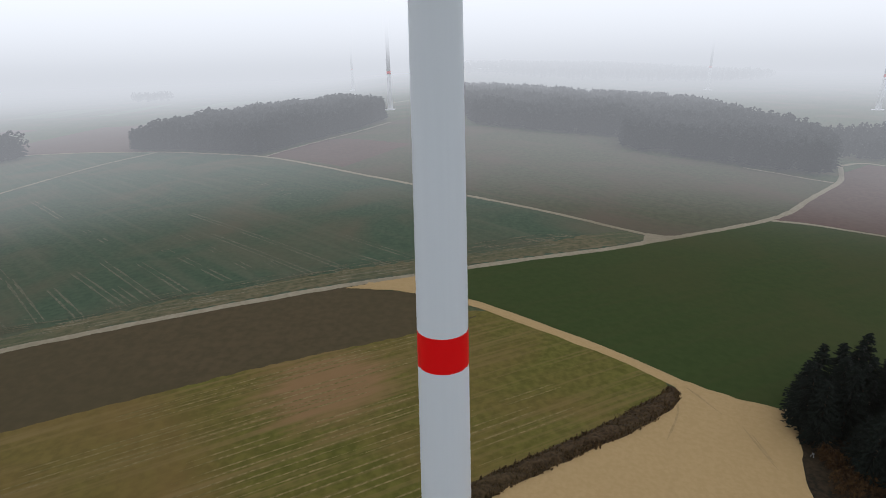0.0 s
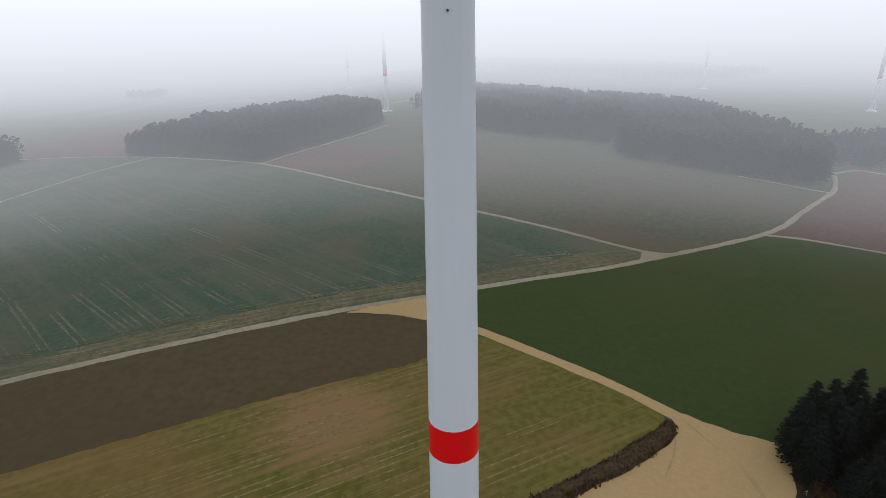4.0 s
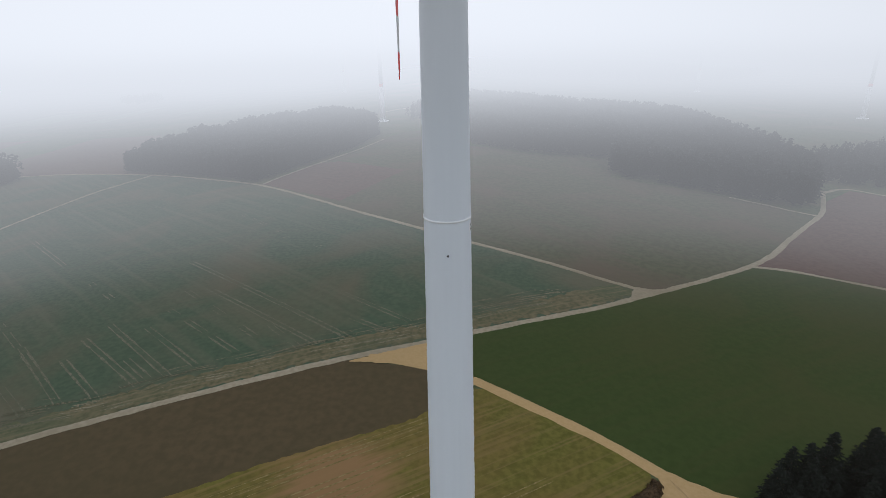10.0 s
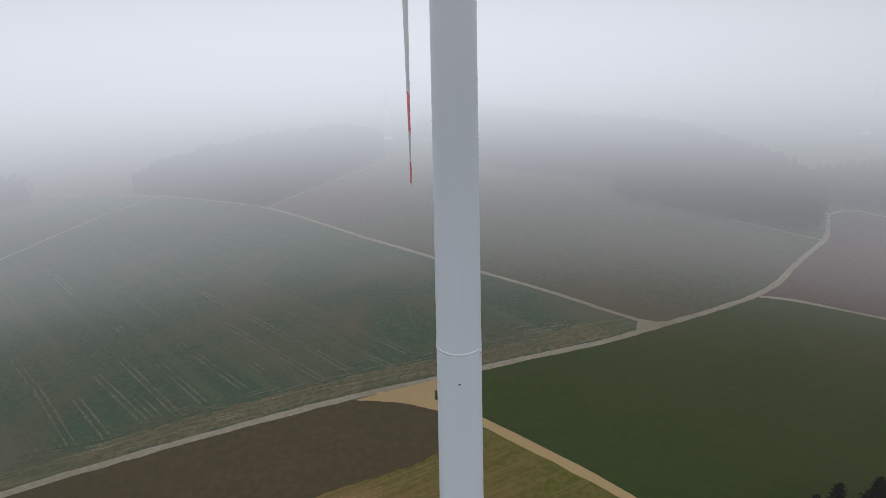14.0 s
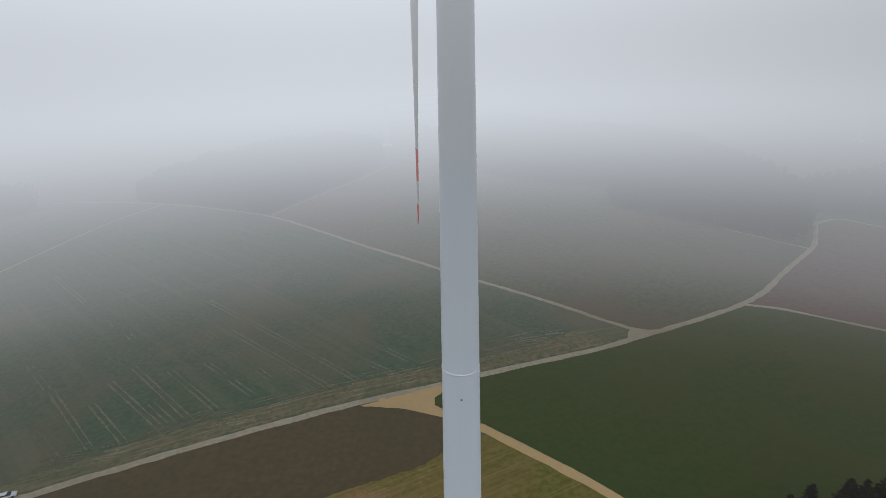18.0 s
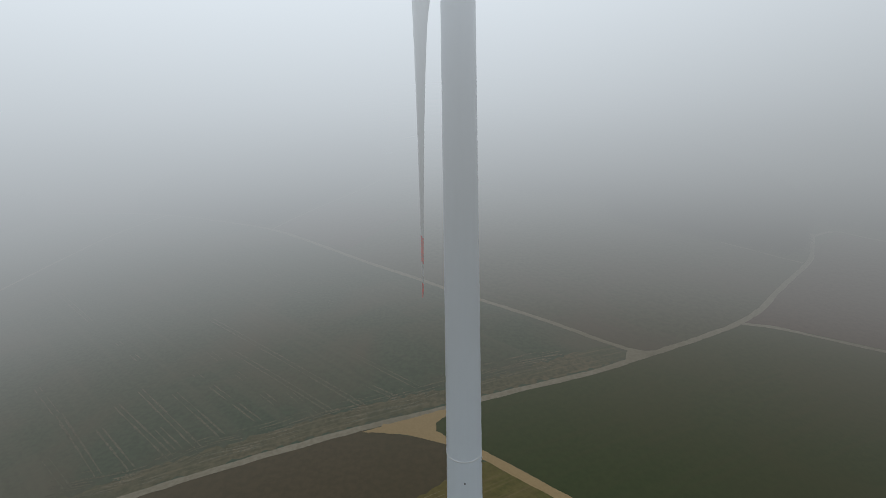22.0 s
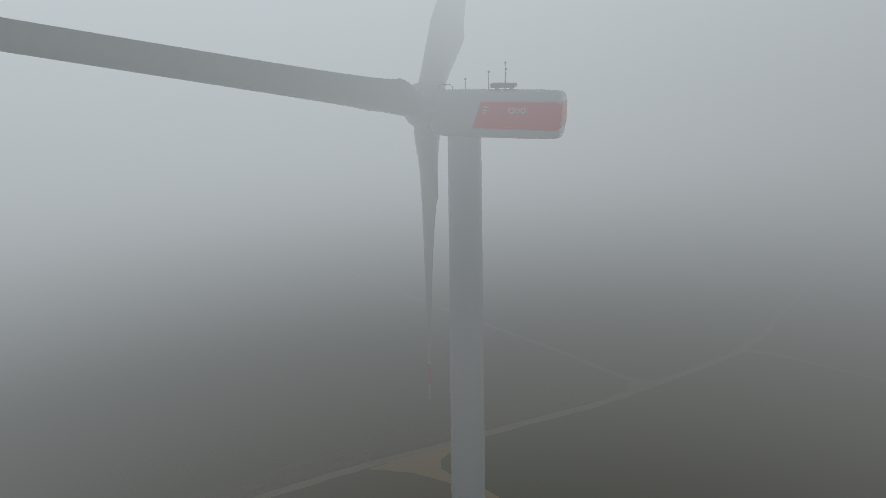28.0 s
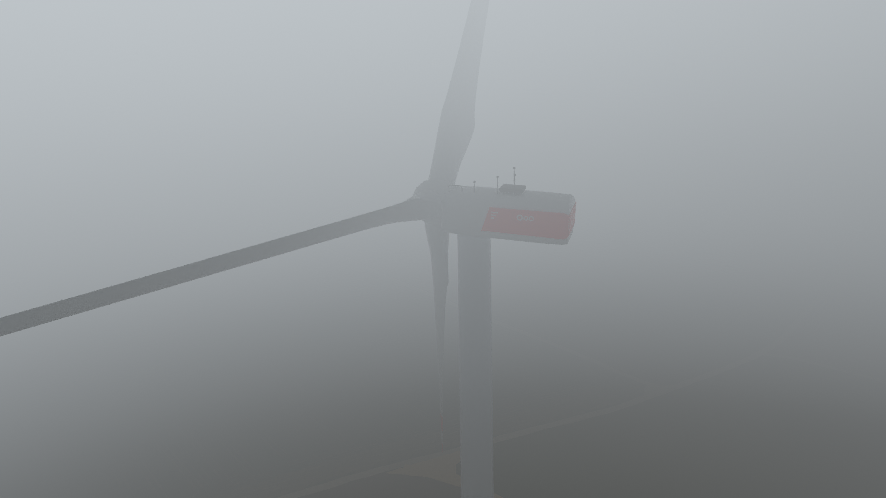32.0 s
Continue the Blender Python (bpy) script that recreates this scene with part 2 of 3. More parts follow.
def box_bm(x0, x1, y0, y1, z0, z1, bevel=0.0):
    bm = bmesh.new()
    bmesh.ops.create_cube(bm, size=1.0)
    for v in bm.verts:
        v.co = Vector(((x0 + x1) / 2 + v.co.x * (x1 - x0), (y0 + y1) / 2 + v.co.y * (y1 - y0), (z0 + z1) / 2 + v.co.z * (z1 - z0)))
    if bevel:
        bmesh.ops.bevel(bm, geom=bm.edges[:], offset=bevel, segments=2, affect="EDGES", clamp_overlap=True)
    return bm


def lathe_bm(profile, seg=32, cap=True):
    """A body of revolution round z from (radius, height) pairs."""
    bm = bmesh.new()
    rings = []
    for r, z in profile:
        rings.append([bm.verts.new((r * math.cos(2 * math.pi * k / seg), r * math.sin(2 * math.pi * k / seg), z)) for k in range(seg)])
    for a, b in zip(rings, rings[1:]):
        for k in range(seg):
            bm.faces.new((a[k], a[(k + 1) % seg], b[(k + 1) % seg], b[k]))
    if cap:
        bm.faces.new(rings[0][::-1])
        bm.faces.new(rings[-1])
    return bm


def moved(bm, m):
    bmesh.ops.transform(bm, matrix=m, verts=bm.verts[:])
    return bm


def mesh_from(name, verts, faces, mat, smooth=False):
    me = bpy.data.meshes.new(name)
    me.from_pydata([tuple(v) for v in verts], [], faces)
    me.validate()
    if smooth:
        me.polygons.foreach_set("use_smooth", [True] * len(me.polygons))
    me.materials.append(mat)
    return new(name, me)


# ---- terrain ----
HILL = (-0.441, -2.815, 2.230, -3.429, 0.798, -0.082)


def height(x, y):
    u, v = 2.4 * math.tanh(x / 240), 5 * math.tanh(y / 500)
    return HILL[0] + HILL[1] * u + HILL[2] * v + HILL[3] * u * u + HILL[4] * u * v + HILL[5] * v * v


def far_height(x, y):
    """A low wooded rise behind the far woods."""
    return 26 * math.exp(-((x - 330) / 420) ** 2 - ((y - 1500) / 260) ** 2)


xs = sorted(set(list(range(-400, 401, 20)) + list(range(-3200, 3201, 100))))
ys = sorted(set(list(range(-200, 701, 20)) + list(range(-1200, 3801, 100))))
gv = [(x, y, height(x, y) + far_height(x, y)) for y in ys for x in xs]
w = len(xs)
gf = [(j * w + i, j * w + i + 1, (j + 1) * w + i + 1, (j + 1) * w + i) for j in range(len(ys) - 1) for i in range(w - 1)]
ground = tagged(mesh_from("ground", gv, gf, M_GROUND, True), "open farmland of pale green and brown fields", "ground", kind="structure")


# added fog-coloured arc ahead of the camera, so that sky rays end in fog
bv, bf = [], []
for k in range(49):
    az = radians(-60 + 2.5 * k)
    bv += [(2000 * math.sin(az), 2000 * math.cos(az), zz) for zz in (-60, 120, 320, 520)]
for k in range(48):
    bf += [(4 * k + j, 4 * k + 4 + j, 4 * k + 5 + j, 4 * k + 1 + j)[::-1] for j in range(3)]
M_BACKDROP = paint("fog_coloured_backdrop", (0.62, 0.65, 0.68), 0.95, 0.1)
tagged(mesh_from("backdrop", bv, bf, M_BACKDROP, True), "plain fog-coloured backdrop wall closing the distance", "backdrop", kind="structure")


def sheet(name, outline, mat, lift, label, category="field", ragged=0.0):
    """A piece of land lying on the terrain, cut along a 20 m grid so that it follows it."""
    rag = random.Random(len(outline) + int(abs(outline[0][0])))
    edge = []
    for (xa, ya), (xb, yb) in zip(outline, outline[1:] + outline[:1]):
        long = math.hypot(xb - xa, yb - ya)
        n = max(1, min(60, int(long / 1.6))) if ragged and max(abs(xa), abs(xb)) < 260 and max(ya, yb) < 330 else 1
        for k in range(n):
            f, o = k / n, (rag.uniform(-ragged, ragged) if k else 0.0)
            edge.append((xa + (xb - xa) * f - (yb - ya) / max(long, .1) * o, ya + (yb - ya) * f + (xb - xa) / max(long, .1) * o))
    outline = edge
    bm = bmesh.new()
    bm.faces.new([bm.verts.new((x, y, 0)) for x, y in outline])
    bmesh.ops.triangulate(bm, faces=bm.faces[:])
    x0, x1 = min(p[0] for p in outline), max(p[0] for p in outline)
    y0, y1 = min(p[1] for p in outline), max(p[1] for p in outline)
    for axis, lo, hi in (((1, 0, 0), x0, x1), ((0, 1, 0), y0, y1)):
        for k in range(int(lo // 20) + 1, int(hi // 20) + 1):
            bmesh.ops.bisect_plane(bm, geom=bm.verts[:] + bm.edges[:] + bm.faces[:], plane_co=[c * k * 20 for c in axis], plane_no=axis)
    for v in bm.verts:
        v.co.z = height(v.co.x, v.co.y) + lift
    for f in bm.faces:
        f.normal_update()
        if f.normal.z < 0:
            f.normal_flip()
    return tagged(link_mesh(name, bm, mat), label, category, kind="structure")


def smooth_line(pts, step=4.0):
    out = []
    p = [Vector(q) for q in pts]
    for i in range(len(p) - 1):
        a, b, c, d = p[max(i - 1, 0)], p[i], p[i + 1], p[min(i + 2, len(p) - 1)]
        n = max(1, int((c - b).length / step))
        for k in range(n):
            t = k / n
            out.append(0.5 * (2 * b + (c - a) * t + (2 * a - 5 * b + 4 * c - d) * t * t + (3 * b - a - 3 * c + d) * t ** 3))
    out.append(p[-1])
    return out


def track(name, pts, width, mat, label, lift=0.16, wobble=0.25):
    """A gravel track with a crowned bed and ragged edges."""
    line = smooth_line(pts)
    verts, faces = [], []
    for i, c in enumerate(line):
        d = (line[min(i + 1, len(line) - 1)] - line[max(i - 1, 0)]).normalized()
        nrm = Vector((-d.y, d.x))
        wl_, wr_ = (width / 2 + random.uniform(-wobble, wobble) for _ in range(2))
        for off, up in ((-wl_, -0.08), (-wl_ * 0.8, 0.0), (0, 0.05), (wr_ * 0.8, 0.0), (wr_, -0.08)):
            q = c + nrm * off
            verts.append((q.x, q.y, height(q.x, q.y) + lift + up))
    for i in range(len(line) - 1):
        for k in range(4):
            a = i * 5 + k
            faces.append((a, a + 1, a + 6, a + 5))
    faces = [f[::-1] for f in faces]
    return tagged(mesh_from(name, verts, faces, mat, True), label, "track", "farm tracks", "structure")


A = [(-330, -30), (-230, 12), (-150, 55), (-125, 65), (-112, 69.5), (-104, 73), (-83, 81.5), (-59, 91), (-30, 102), (-3, 111), (21, 120), (58, 134), (76, 143), (90, 150), (120, 166), (138, 177), (157, 192), (179, 214), (202, 236), (226, 259), (243, 282), (262, 310)]
B = [(80, 148), (69, 156), (51, 171), (30, 187.5), (11, 202), (-14, 224), (-43, 250), (-75, 283), (-118, 326), (-165, 359), (-224, 394), (-300, 421), (-370, 425), (-520, 420)]
C = [(-22, 103), (-10, 99), (0, 95), (10, 89), (20, 81), (32, 71), (42, 62), (50, 53)]
D = [(138, 176), (152, 173.5), (164, 168), (176, 162), (230, 136), (320, 101)]
E = [(-224, 396), (-243, 349), (-250, 304), (-254, 267), (-262, 190)]
F = [(-118, 328), (-106, 355), (-88, 389), (-66, 430), (-46, 478)]
G = [(222, 254), (212, 262), (201, 274), (186, 288)]
H = [(250, 300), (282, 316), (300, 300), (360, 250)]

sheet("field_winter_crop", A[1:13] + [(80, 150)] + B[1:11] + E[1:] + [(-330, 120), (-330, 0)], M_WINTER, 0.05, "thin green winter crop with pale tramlines")
sheet("field_side_crop", E[:4] + [(-262, 190), (-330, 120), (-560, 200), (-520, 415), (-370, 422), (-300, 418)], M_WINTER, 0.06, "thin green winter crop beside a farm track")
STRIP = [(7, 86), (-7, 74), (-24, 67), (-41, 60), (-56, 53), (-74, 45), (-100, 33), (-250, -40)]
sheet("field_ploughed", A[1:9] + [(-22, 100), (-4, 96), (5, 90)] + [(x + 1.5, y - 3) for x, y in STRIP] + [(-300, -40)], M_PLOUGH, 0.05, "dark brown ploughed strip beside the track")
BANK_IN = [(46, 53), (43, 50), (38, 47), (31, 42), (21, 36), (12, 31), (5, 27), (-6, 20), (-22, 8)]
BANK_OUT = [(47.5, 51), (45, 47), (40, 43), (34, 39), (24, 33.5), (16, 29), (9, 25), (5, 22), (-4, 16), (-20, 4)]
sheet("field_stubble", [(-250, -40)] + STRIP[::-1][1:] + [(12, 86), (22, 78), (34, 68), (46, 57)] + BANK_IN + [(-90, -45), (-250, -130)], M_OLIVE, 0.06, "olive stubble field with straw-coloured drill rows", ragged=0.3)
sheet("field_dark_green", A[9:16] + D[1:] + [(320, -40), (140, 0), (95, 30), (67, 45), (60, 47), (54, 51), (46, 60), (34, 71), (22, 82), (10, 91), (0, 97), (-5, 100), (-7, 104)], M_GREEN, 0.05, "dense dark green crop field", ragged=0.3)
sheet("field_fallow", [(82, 150)] + B[1:9] + F[1:5] + [(-30, 515), (-10, 520), (27, 439), (78, 400), (140, 386), (123, 327), (168, 300), (201, 276), (222, 258)] + A[18:12:-1], M_FALLOW, 0.05, "greyish green fallow field below the woods")
sheet("field_red_patch", [(-118, 329), (-106, 355), (-90, 385), (-73, 388), (-21, 345), (-56, 273)], M_REDSOIL, 0.11, "reddish brown bare soil patch", ragged=0.8)
sheet("field_red_slope", A[15:21] + [(282, 312), (360, 250), (420, 200), (320, 103), (230, 138), (176, 164), (152, 175)], M_REDSOIL, 0.05, "reddish brown tilled field beside the track")
sheet("field_red_far", [(-226, 398), (-300, 424), (-370, 428), (-520, 424), (-640, 640), (-330, 640), (-265, 430)], M_REDSOIL, 0.05, "reddish brown field behind the track")
sheet("field_far_green", [(-640, 790), (-485, 800), (-362, 917), (-278, 962), (-222, 985), (-230, 1060), (-376, 1110), (-561, 964), (-640, 930)], M_FARGREEN, 0.05, "pale green field far behind the wood")
sheet("field_margin", [(-119, 66), (-104, 72), (-83, 83), (-59, 93), (-30, 104), (-3, 113), (21, 122), (58, 136), (76, 146), (70, 154), (50, 146), (20, 130), (-3, 122), (-31, 114), (-60, 102), (-84, 92), (-106, 82), (-122, 74)], M_MARGIN, 0.10, "dry straw-coloured headland along the track", ragged=1.2)

track("road_main", A, 2.8, M_TRACK, "pale gravel farm track across the fields")
track("road_ridge", B, 2.6, M_TRACK, "pale gravel farm track climbing to the wood")
track("road_site", C, 3.4, M_GRAVEL, "sandy gravel access track to the turbine pad", 0.18)
track("road_side", D, 2.4, M_TRACK, "narrow gravel track beside the green field")
track("road_left", E, 2.0, M_TRACK, "narrow pale farm track")
track("road_forest", F, 2.0, M_TRACK, "narrow track along the forest edge")
track("road_edge", G, 1.7, M_TRACK, "faint track below the wood")
track("road_far", H, 2.5, M_TRACK, "pale track beyond the wood")
track("road_distant", [(-70, 682), (-37, 718), (20, 745)], 4.0, M_TRACK, "pale track by the far turbine")
sheet("gravel_apron", [(-28, 100.5), (-16, 105.5), (-5, 109.5), (4, 113), (0, 108), (-4, 104), (-4, 100), (4, 93), (-4, 96.5), (-14, 98.5)], M_GRAVEL, 0.20, "sandy gravel triangle where two tracks meet", "track", 0.3)
sheet("gravel_corner", [(72, 141), (84, 146), (94, 151), (83, 149.5), (77.5, 151.5), (74.5, 147.5)], M_TRACK, 0.20, "gravel mouth of the track junction", "track")
sheet("turbine_pad", [(42, 64), (47, 58), (54, 52.5), (60, 49), (67, 46.5), (65, 40), (63, 36), (58, 26), (52, 4), (24, -22), (-14, -18), (-20, 4)] + BANK_OUT[::-1][1:] + [(47, 55)], M_GRAVEL, 0.16, "sandy compacted gravel crane pad", "pad", 0.3)


sheet("wood_floor", [(66.3, 46.8), (64.2, 40), (62.2, 36), (57.2, 26), (51.2, 4), (60, -4), (122, 0), (122, 60), (90, 56)], M_FLOOR, 0.13, "dark brown ground under the spruces", "ground")


# ---- the earth bank beside the pad ----
def earth_bank():
    inner, outer = smooth_line(BANK_IN, 1.5), smooth_line(BANK_OUT, 1.5)
    n = min(len(inner), len(outer))
    verts, faces = [], []
    prof = [(0.0, 0.0), (0.15, 0.55), (0.35, 0.95), (0.55, 1.0), (0.8, 0.5), (1.0, 0.0)]
    for i in range(n):
        a, b = inner[i * (len(inner) - 1) // (n - 1)], outer[i * (len(outer) - 1) // (n - 1)]
        for s, up in prof:
            q = a.lerp(b, s * 1.1 - 0.05)
            z = height(q.x, q.y) + 0.05 + (up * 0.6 + noise.noise((q.x * 0.5, q.y * 0.5, 3)) * 0.4 if up else 0)
            verts.append((q.x + random.uniform(-.2, .2), q.y + random.uniform(-.2, .2), z))
    k = len(prof)
    for i in range(n - 1):
        for j in range(k - 1):
            faces.append((i * k + j, i * k + j + 1, (i + 1) * k + j + 1, (i + 1) * k + j)[::-1])
    tagged(mesh_from("earth_bank", verts, faces, M_BANK), "dark overgrown earth bank along the gravel pad", "bank", kind="structure")


earth_bank()


# ---- woods ----
def conifer(rng, tall, girth, tiers, spokes):
    """Verts and faces of one conifer crown: drooping ragged tiers round a stem."""
    verts, faces = [], []
    for i in range(tiers):
        f = i / tiers
        z1 = tall * (0.12 + 0.88 * (f + 1.25 / tiers))
        z0 = tall * (0.12 + 0.88 * f)
        r = girth * (1 - f) ** 0.8 * rng.uniform(0.85, 1.15) + 0.12
        base = len(verts)
        verts.append((rng.uniform(-.1, .1), rng.uniform(-.1, .1), min(z1, tall)))
        turn = rng.uniform(0, 6.28)
        for k in range(spokes * 2):
            a = turn + math.pi * k / spokes
            rr = r * (rng.uniform(0.85, 1.2) if k % 2 == 0 else rng.uniform(0.45, 0.65))
            verts.append((rr * math.cos(a), rr * math.sin(a), z0 + (0 if k % 2 == 0 else 0.25 * (z1 - z0)) + rng.uniform(-.1, .1) * (z1 - z0)))
        m = spokes * 2
        for k in range(m):
            faces.append((base, base + 1 + k, base + 1 + (k + 1) % m))
    return verts, faces


def leafy(rng, tall, girth, clumps):
    """A bare-ish broadleaf crown of small ragged clumps."""
    verts, faces = [], []
    for _ in range(clumps):
        a, rr, zz = rng.uniform(0, 6.28), girth * math.sqrt(rng.uniform(0.02, 1)), rng.uniform(0.35, 1.0)
        rr *= math.sin(math.pi * min(0.97, 0.12 + 0.88 * zz)) ** 0.6
        c = Vector((rr * math.cos(a), rr * math.sin(a), tall * zz))
        s = girth * rng.uniform(0.12, 0.27)
        base = len(verts)
        for d in ((1, 0, 0), (-.5, .87, 0), (-.5, -.87, 0), (0, 0, 1.2), (0, 0, -.8)):
            verts.append(tuple(c + Vector(d) * s * rng.uniform(0.7, 1.3)))
        for p, q in ((0, 1), (1, 2), (2, 0)):
            faces.append((base + p, base + q, base + 3))
            faces.append((base + q, base + p, base + 4))
    return verts, faces


def inside(x, y, poly):
    hit = False
    for (x0, y0), (x1, y1) in zip(poly, poly[1:] + poly[:1]):
        if (y0 > y) != (y1 > y) and x < (x1 - x0) * (y - y0) / (y1 - y0) + x0:
            hit = not hit
    return hit


def wood(name, poly, spacing, tall, share, mat, label, seed):
    rng = random.Random(seed)
    kinds = [conifer(rng, 1.0, 0.125, 10, 5) for _ in range(6)] + [leafy(rng, 1.0, 0.22, 34) for _ in range(5)]
    x0, x1 = min(p[0] for p in poly), max(p[0] for p in poly)
    y0, y1 = min(p[1] for p in poly), max(p[1] for p in poly)
    verts, faces = [], []
    y = y0
    while y < y1:
        x = x0
        while x < x1:
            px, py = x + rng.uniform(-.45, .45) * spacing, y + rng.uniform(-.45, .45) * spacing
            x += spacing
            if not inside(px, py, poly):
                continue
            kv, kf = kinds[rng.randrange(6)] if rng.random() < share else kinds[6 + rng.randrange(5)]
            s, a = tall * (0.9 + 0.22 * noise.noise((px * 0.03, py * 0.03, 9)) + rng.uniform(-0.15, 0.13)), rng.uniform(0, 6.28)
            ca, sa, base = math.cos(a) * s, math.sin(a) * s, len(verts)
            h = height(px, py) + far_height(px, py) - 0.3
            verts += [(px + vx * ca - vy * sa, py + vx * sa + vy * ca, h + vz * s) for vx, vy, vz in kv]
            faces += [tuple(k + base for k in f) for f in kf]
        y += spacing
    return tagged(mesh_from(name, verts, faces, mat), label, "wood", kind="stuff")


wood("wood_left", [(-258, 414), (-218, 395), (-165, 364), (-124, 336), (-98, 386), (-70, 434), (-52, 500), (-70, 570), (-130, 640), (-190, 610), (-240, 520)], 3.7, 21, 0.85, M_WOOD_FAR, "dark conifer wood on the ridge in fog", 3)
wood("wood_right", [(30, 442), (78, 404), (142, 390), (126, 330), (168, 304), (201, 280), (219, 264), (246, 292), (285, 360), (300, 440), (305, 640), (168, 715), (100, 770), (36, 805), (20, 560)], 4.6, 20, 0.55, M_WOOD_FAR, "dark mixed wood in fog beyond the fallow field", 4)
wood("wood_edge", [(-400, 330), (-340, 388), (-345, 420), (-420, 445), (-480, 400)], 5, 20, 0.6, M_WOOD_FAR, "small dark copse beside the track", 5)
wood("wood_far", [(10, 1350), (250, 1230), (620, 1150), (800, 1300), (500, 1600), (100, 1600)], 10, 22, 0.2, M_WOOD_FAR, "distant wooded rise fading into fog", 6)
wood("wood_crest", [(-28, 596), (-10, 590), (10, 600), (14, 640), (-20, 640)], 7, 18, 0.4, M_WOOD_FAR, "small clump of trees on the crest", 7)
wood("wood_low", [(258, 318), (280, 328), (330, 310), (420, 330), (520, 430), (430, 450), (310, 400), (290, 365)], 5.5, 15, 0.5, M_WOOD_FAR, "dark wood on the falling slope", 8)
wood("wood_hedge", [(-600, 1050), (-540, 1040), (-530, 1110), (-590, 1120)], 8, 20, 0.1, M_WOOD_FAR, "hazy clump of trees far behind the fields", 9)


# ---- single conifers beside the pad ----
def single_conifer(rng, x, y, tall, girth):
    tree = tagged(new("spruce_tree"), "dark spruce standing beside the gravel pad", "tree", "spruces beside the pad")
    tree.matrix_world = pose(x, y, height(x, y))
    part("trunk", lathe_bm([(0.24, -0.3), (0.2, tall * 0.3), (0.12, tall * 0.7), (0.03, tall * 0.97)], 7), M_BARK, tree)
    verts, faces = [], []
    levels = int(tall * 3.0)
    for i in range(levels):
        f = i / levels
        z = tall * (0.08 + 0.90 * f)
        r = girth * min(1.0, 1.5 * (1 - f)) ** 0.75 * rng.uniform(0.85, 1.1) + 0.15
        for k in range(max(5, int(12 * (1 - f) + 3))):
            a = rng.uniform(0, 6.28)
            L = r * rng.uniform(0.65, 1.15)
            d, n = Vector((math.cos(a), math.sin(a), 0)), Vector((-math.sin(a), math.cos(a), 0))
            zz, sag = z + rng.uniform(-.3, .3), rng.uniform(0.1, 0.35)
            for s in range(4):
                q = L * (0.3 + 0.7 * s / 3) + rng.uniform(-.1, .1)
                c = d * q + n * rng.uniform(-.25, .25) + Vector((0, 0, zz - sag * q + 0.12 * q * q / max(L, .3)))
                wd, ln = rng.uniform(0.16, 0.34), rng.uniform(0.35, 0.6)
                b = len(verts)
                verts += [tuple(c + n * wd - d * 0.2), tuple(c - n * wd - d * 0.2), tuple(c + Vector((0, 0, rng.uniform(.12, .3))) - d * 0.1), tuple(c + d * ln + Vector((0, 0, rng.uniform(-.2, .12))))]
                faces += [(b, b + 2, b + 3), (b + 2, b + 1, b + 3), (b + 1, b, b + 3)]
    crown = mesh_from("crown", verts, faces, M_SPRUCE)
    crown.parent = tree
    return tree


rng = random.Random(11)
first = [single_conifer(rng, 67.5, 44.5, 12.5, 2.7), single_conifer(rng, 72, 47.5, 14.5, 3.0), single_conifer(rng, 78, 50, 13.5, 3.2), single_conifer(rng, 84, 52, 15, 3.0)]
CLUMP = [(66, 45), (72, 48.5), (84, 53), (112, 58), (118, 10), (84, 8), (70, 26), (66, 34), (64.5, 39)]
spots = [(67.5, 44.5), (72, 47.5), (78, 50), (84, 52)]
for k in range(900):
    x, y = rng.uniform(64, 118), rng.uniform(8, 58)
    if len(spots) > 130 or not inside(x, y, CLUMP) or min((x - p) ** 2 + (y - q) ** 2 for p, q in spots) < 2.4 ** 2:
        continue
    spots.append((x, y))
    s_ = rng.uniform(0.8, 1.08)
    t = copy_thing(first[k % 4], pose(x, y, height(x, y), 0, 0, rng.uniform(0, 360)))
    t.scale = (s_, s_, s_)


def shrub(rng, x, y, size):
    verts, faces = [], []
    for _ in range(160):
        a, e = rng.uniform(0, 6.28), rng.uniform(0.05, 1.0)
        c = Vector((math.cos(a) * size * rng.uniform(0, 1) * (1.1 - e * 0.6), math.sin(a) * size * rng.uniform(0, 1) * (1.1 - e * 0.6), e * size * 1.3))
        b = len(verts)
        for _k in range(3):
            verts.append(tuple(c + Vector((rng.uniform(-1, 1), rng.uniform(-1, 1), rng.uniform(-1, 1))) * 0.16 * size))
        faces.append((b, b + 1, b + 2))
    ob = mesh_from("shrub", verts, faces, M_SHRUB)
    ob.location = (x, y, height(x, y))
    return tagged(ob, "withered orange-brown shrub at the wood's edge", "shrub", "shrubs at the wood's edge")


for k in range(70):
    u, v = rng.uniform(0, 1), rng.uniform(0, 1)
    shrub(rng, 64.6 + -4.0 * u + 1.0 + 9.0 * v, 35.0 + -10.2 * u - 1.5 * v, rng.uniform(0.8, 1.7))

# ---- the wind turbine ----
HUB_Z, PSI, TILT, CONE, TURN = 129.3, -20.0, 5.0, 4.0, 20.0
turbine = tagged(new("wind_turbine"), "tall light grey wind turbine with red bands, stopped", "wind turbine")
turbine.matrix_world = pose(0, 0, 0)


def radius(z):
    return 2.281 - 0.011 * (z - 40)


def shell(z0, z1, grow=0.0):
    steps = max(2, int((z1 - z0) / 3))
    return lathe_bm([(radius(z0 + (z1 - z0) * k / steps) + grow, z0 + (z1 - z0) * k / steps) for k in range(steps + 1)], 64, False)


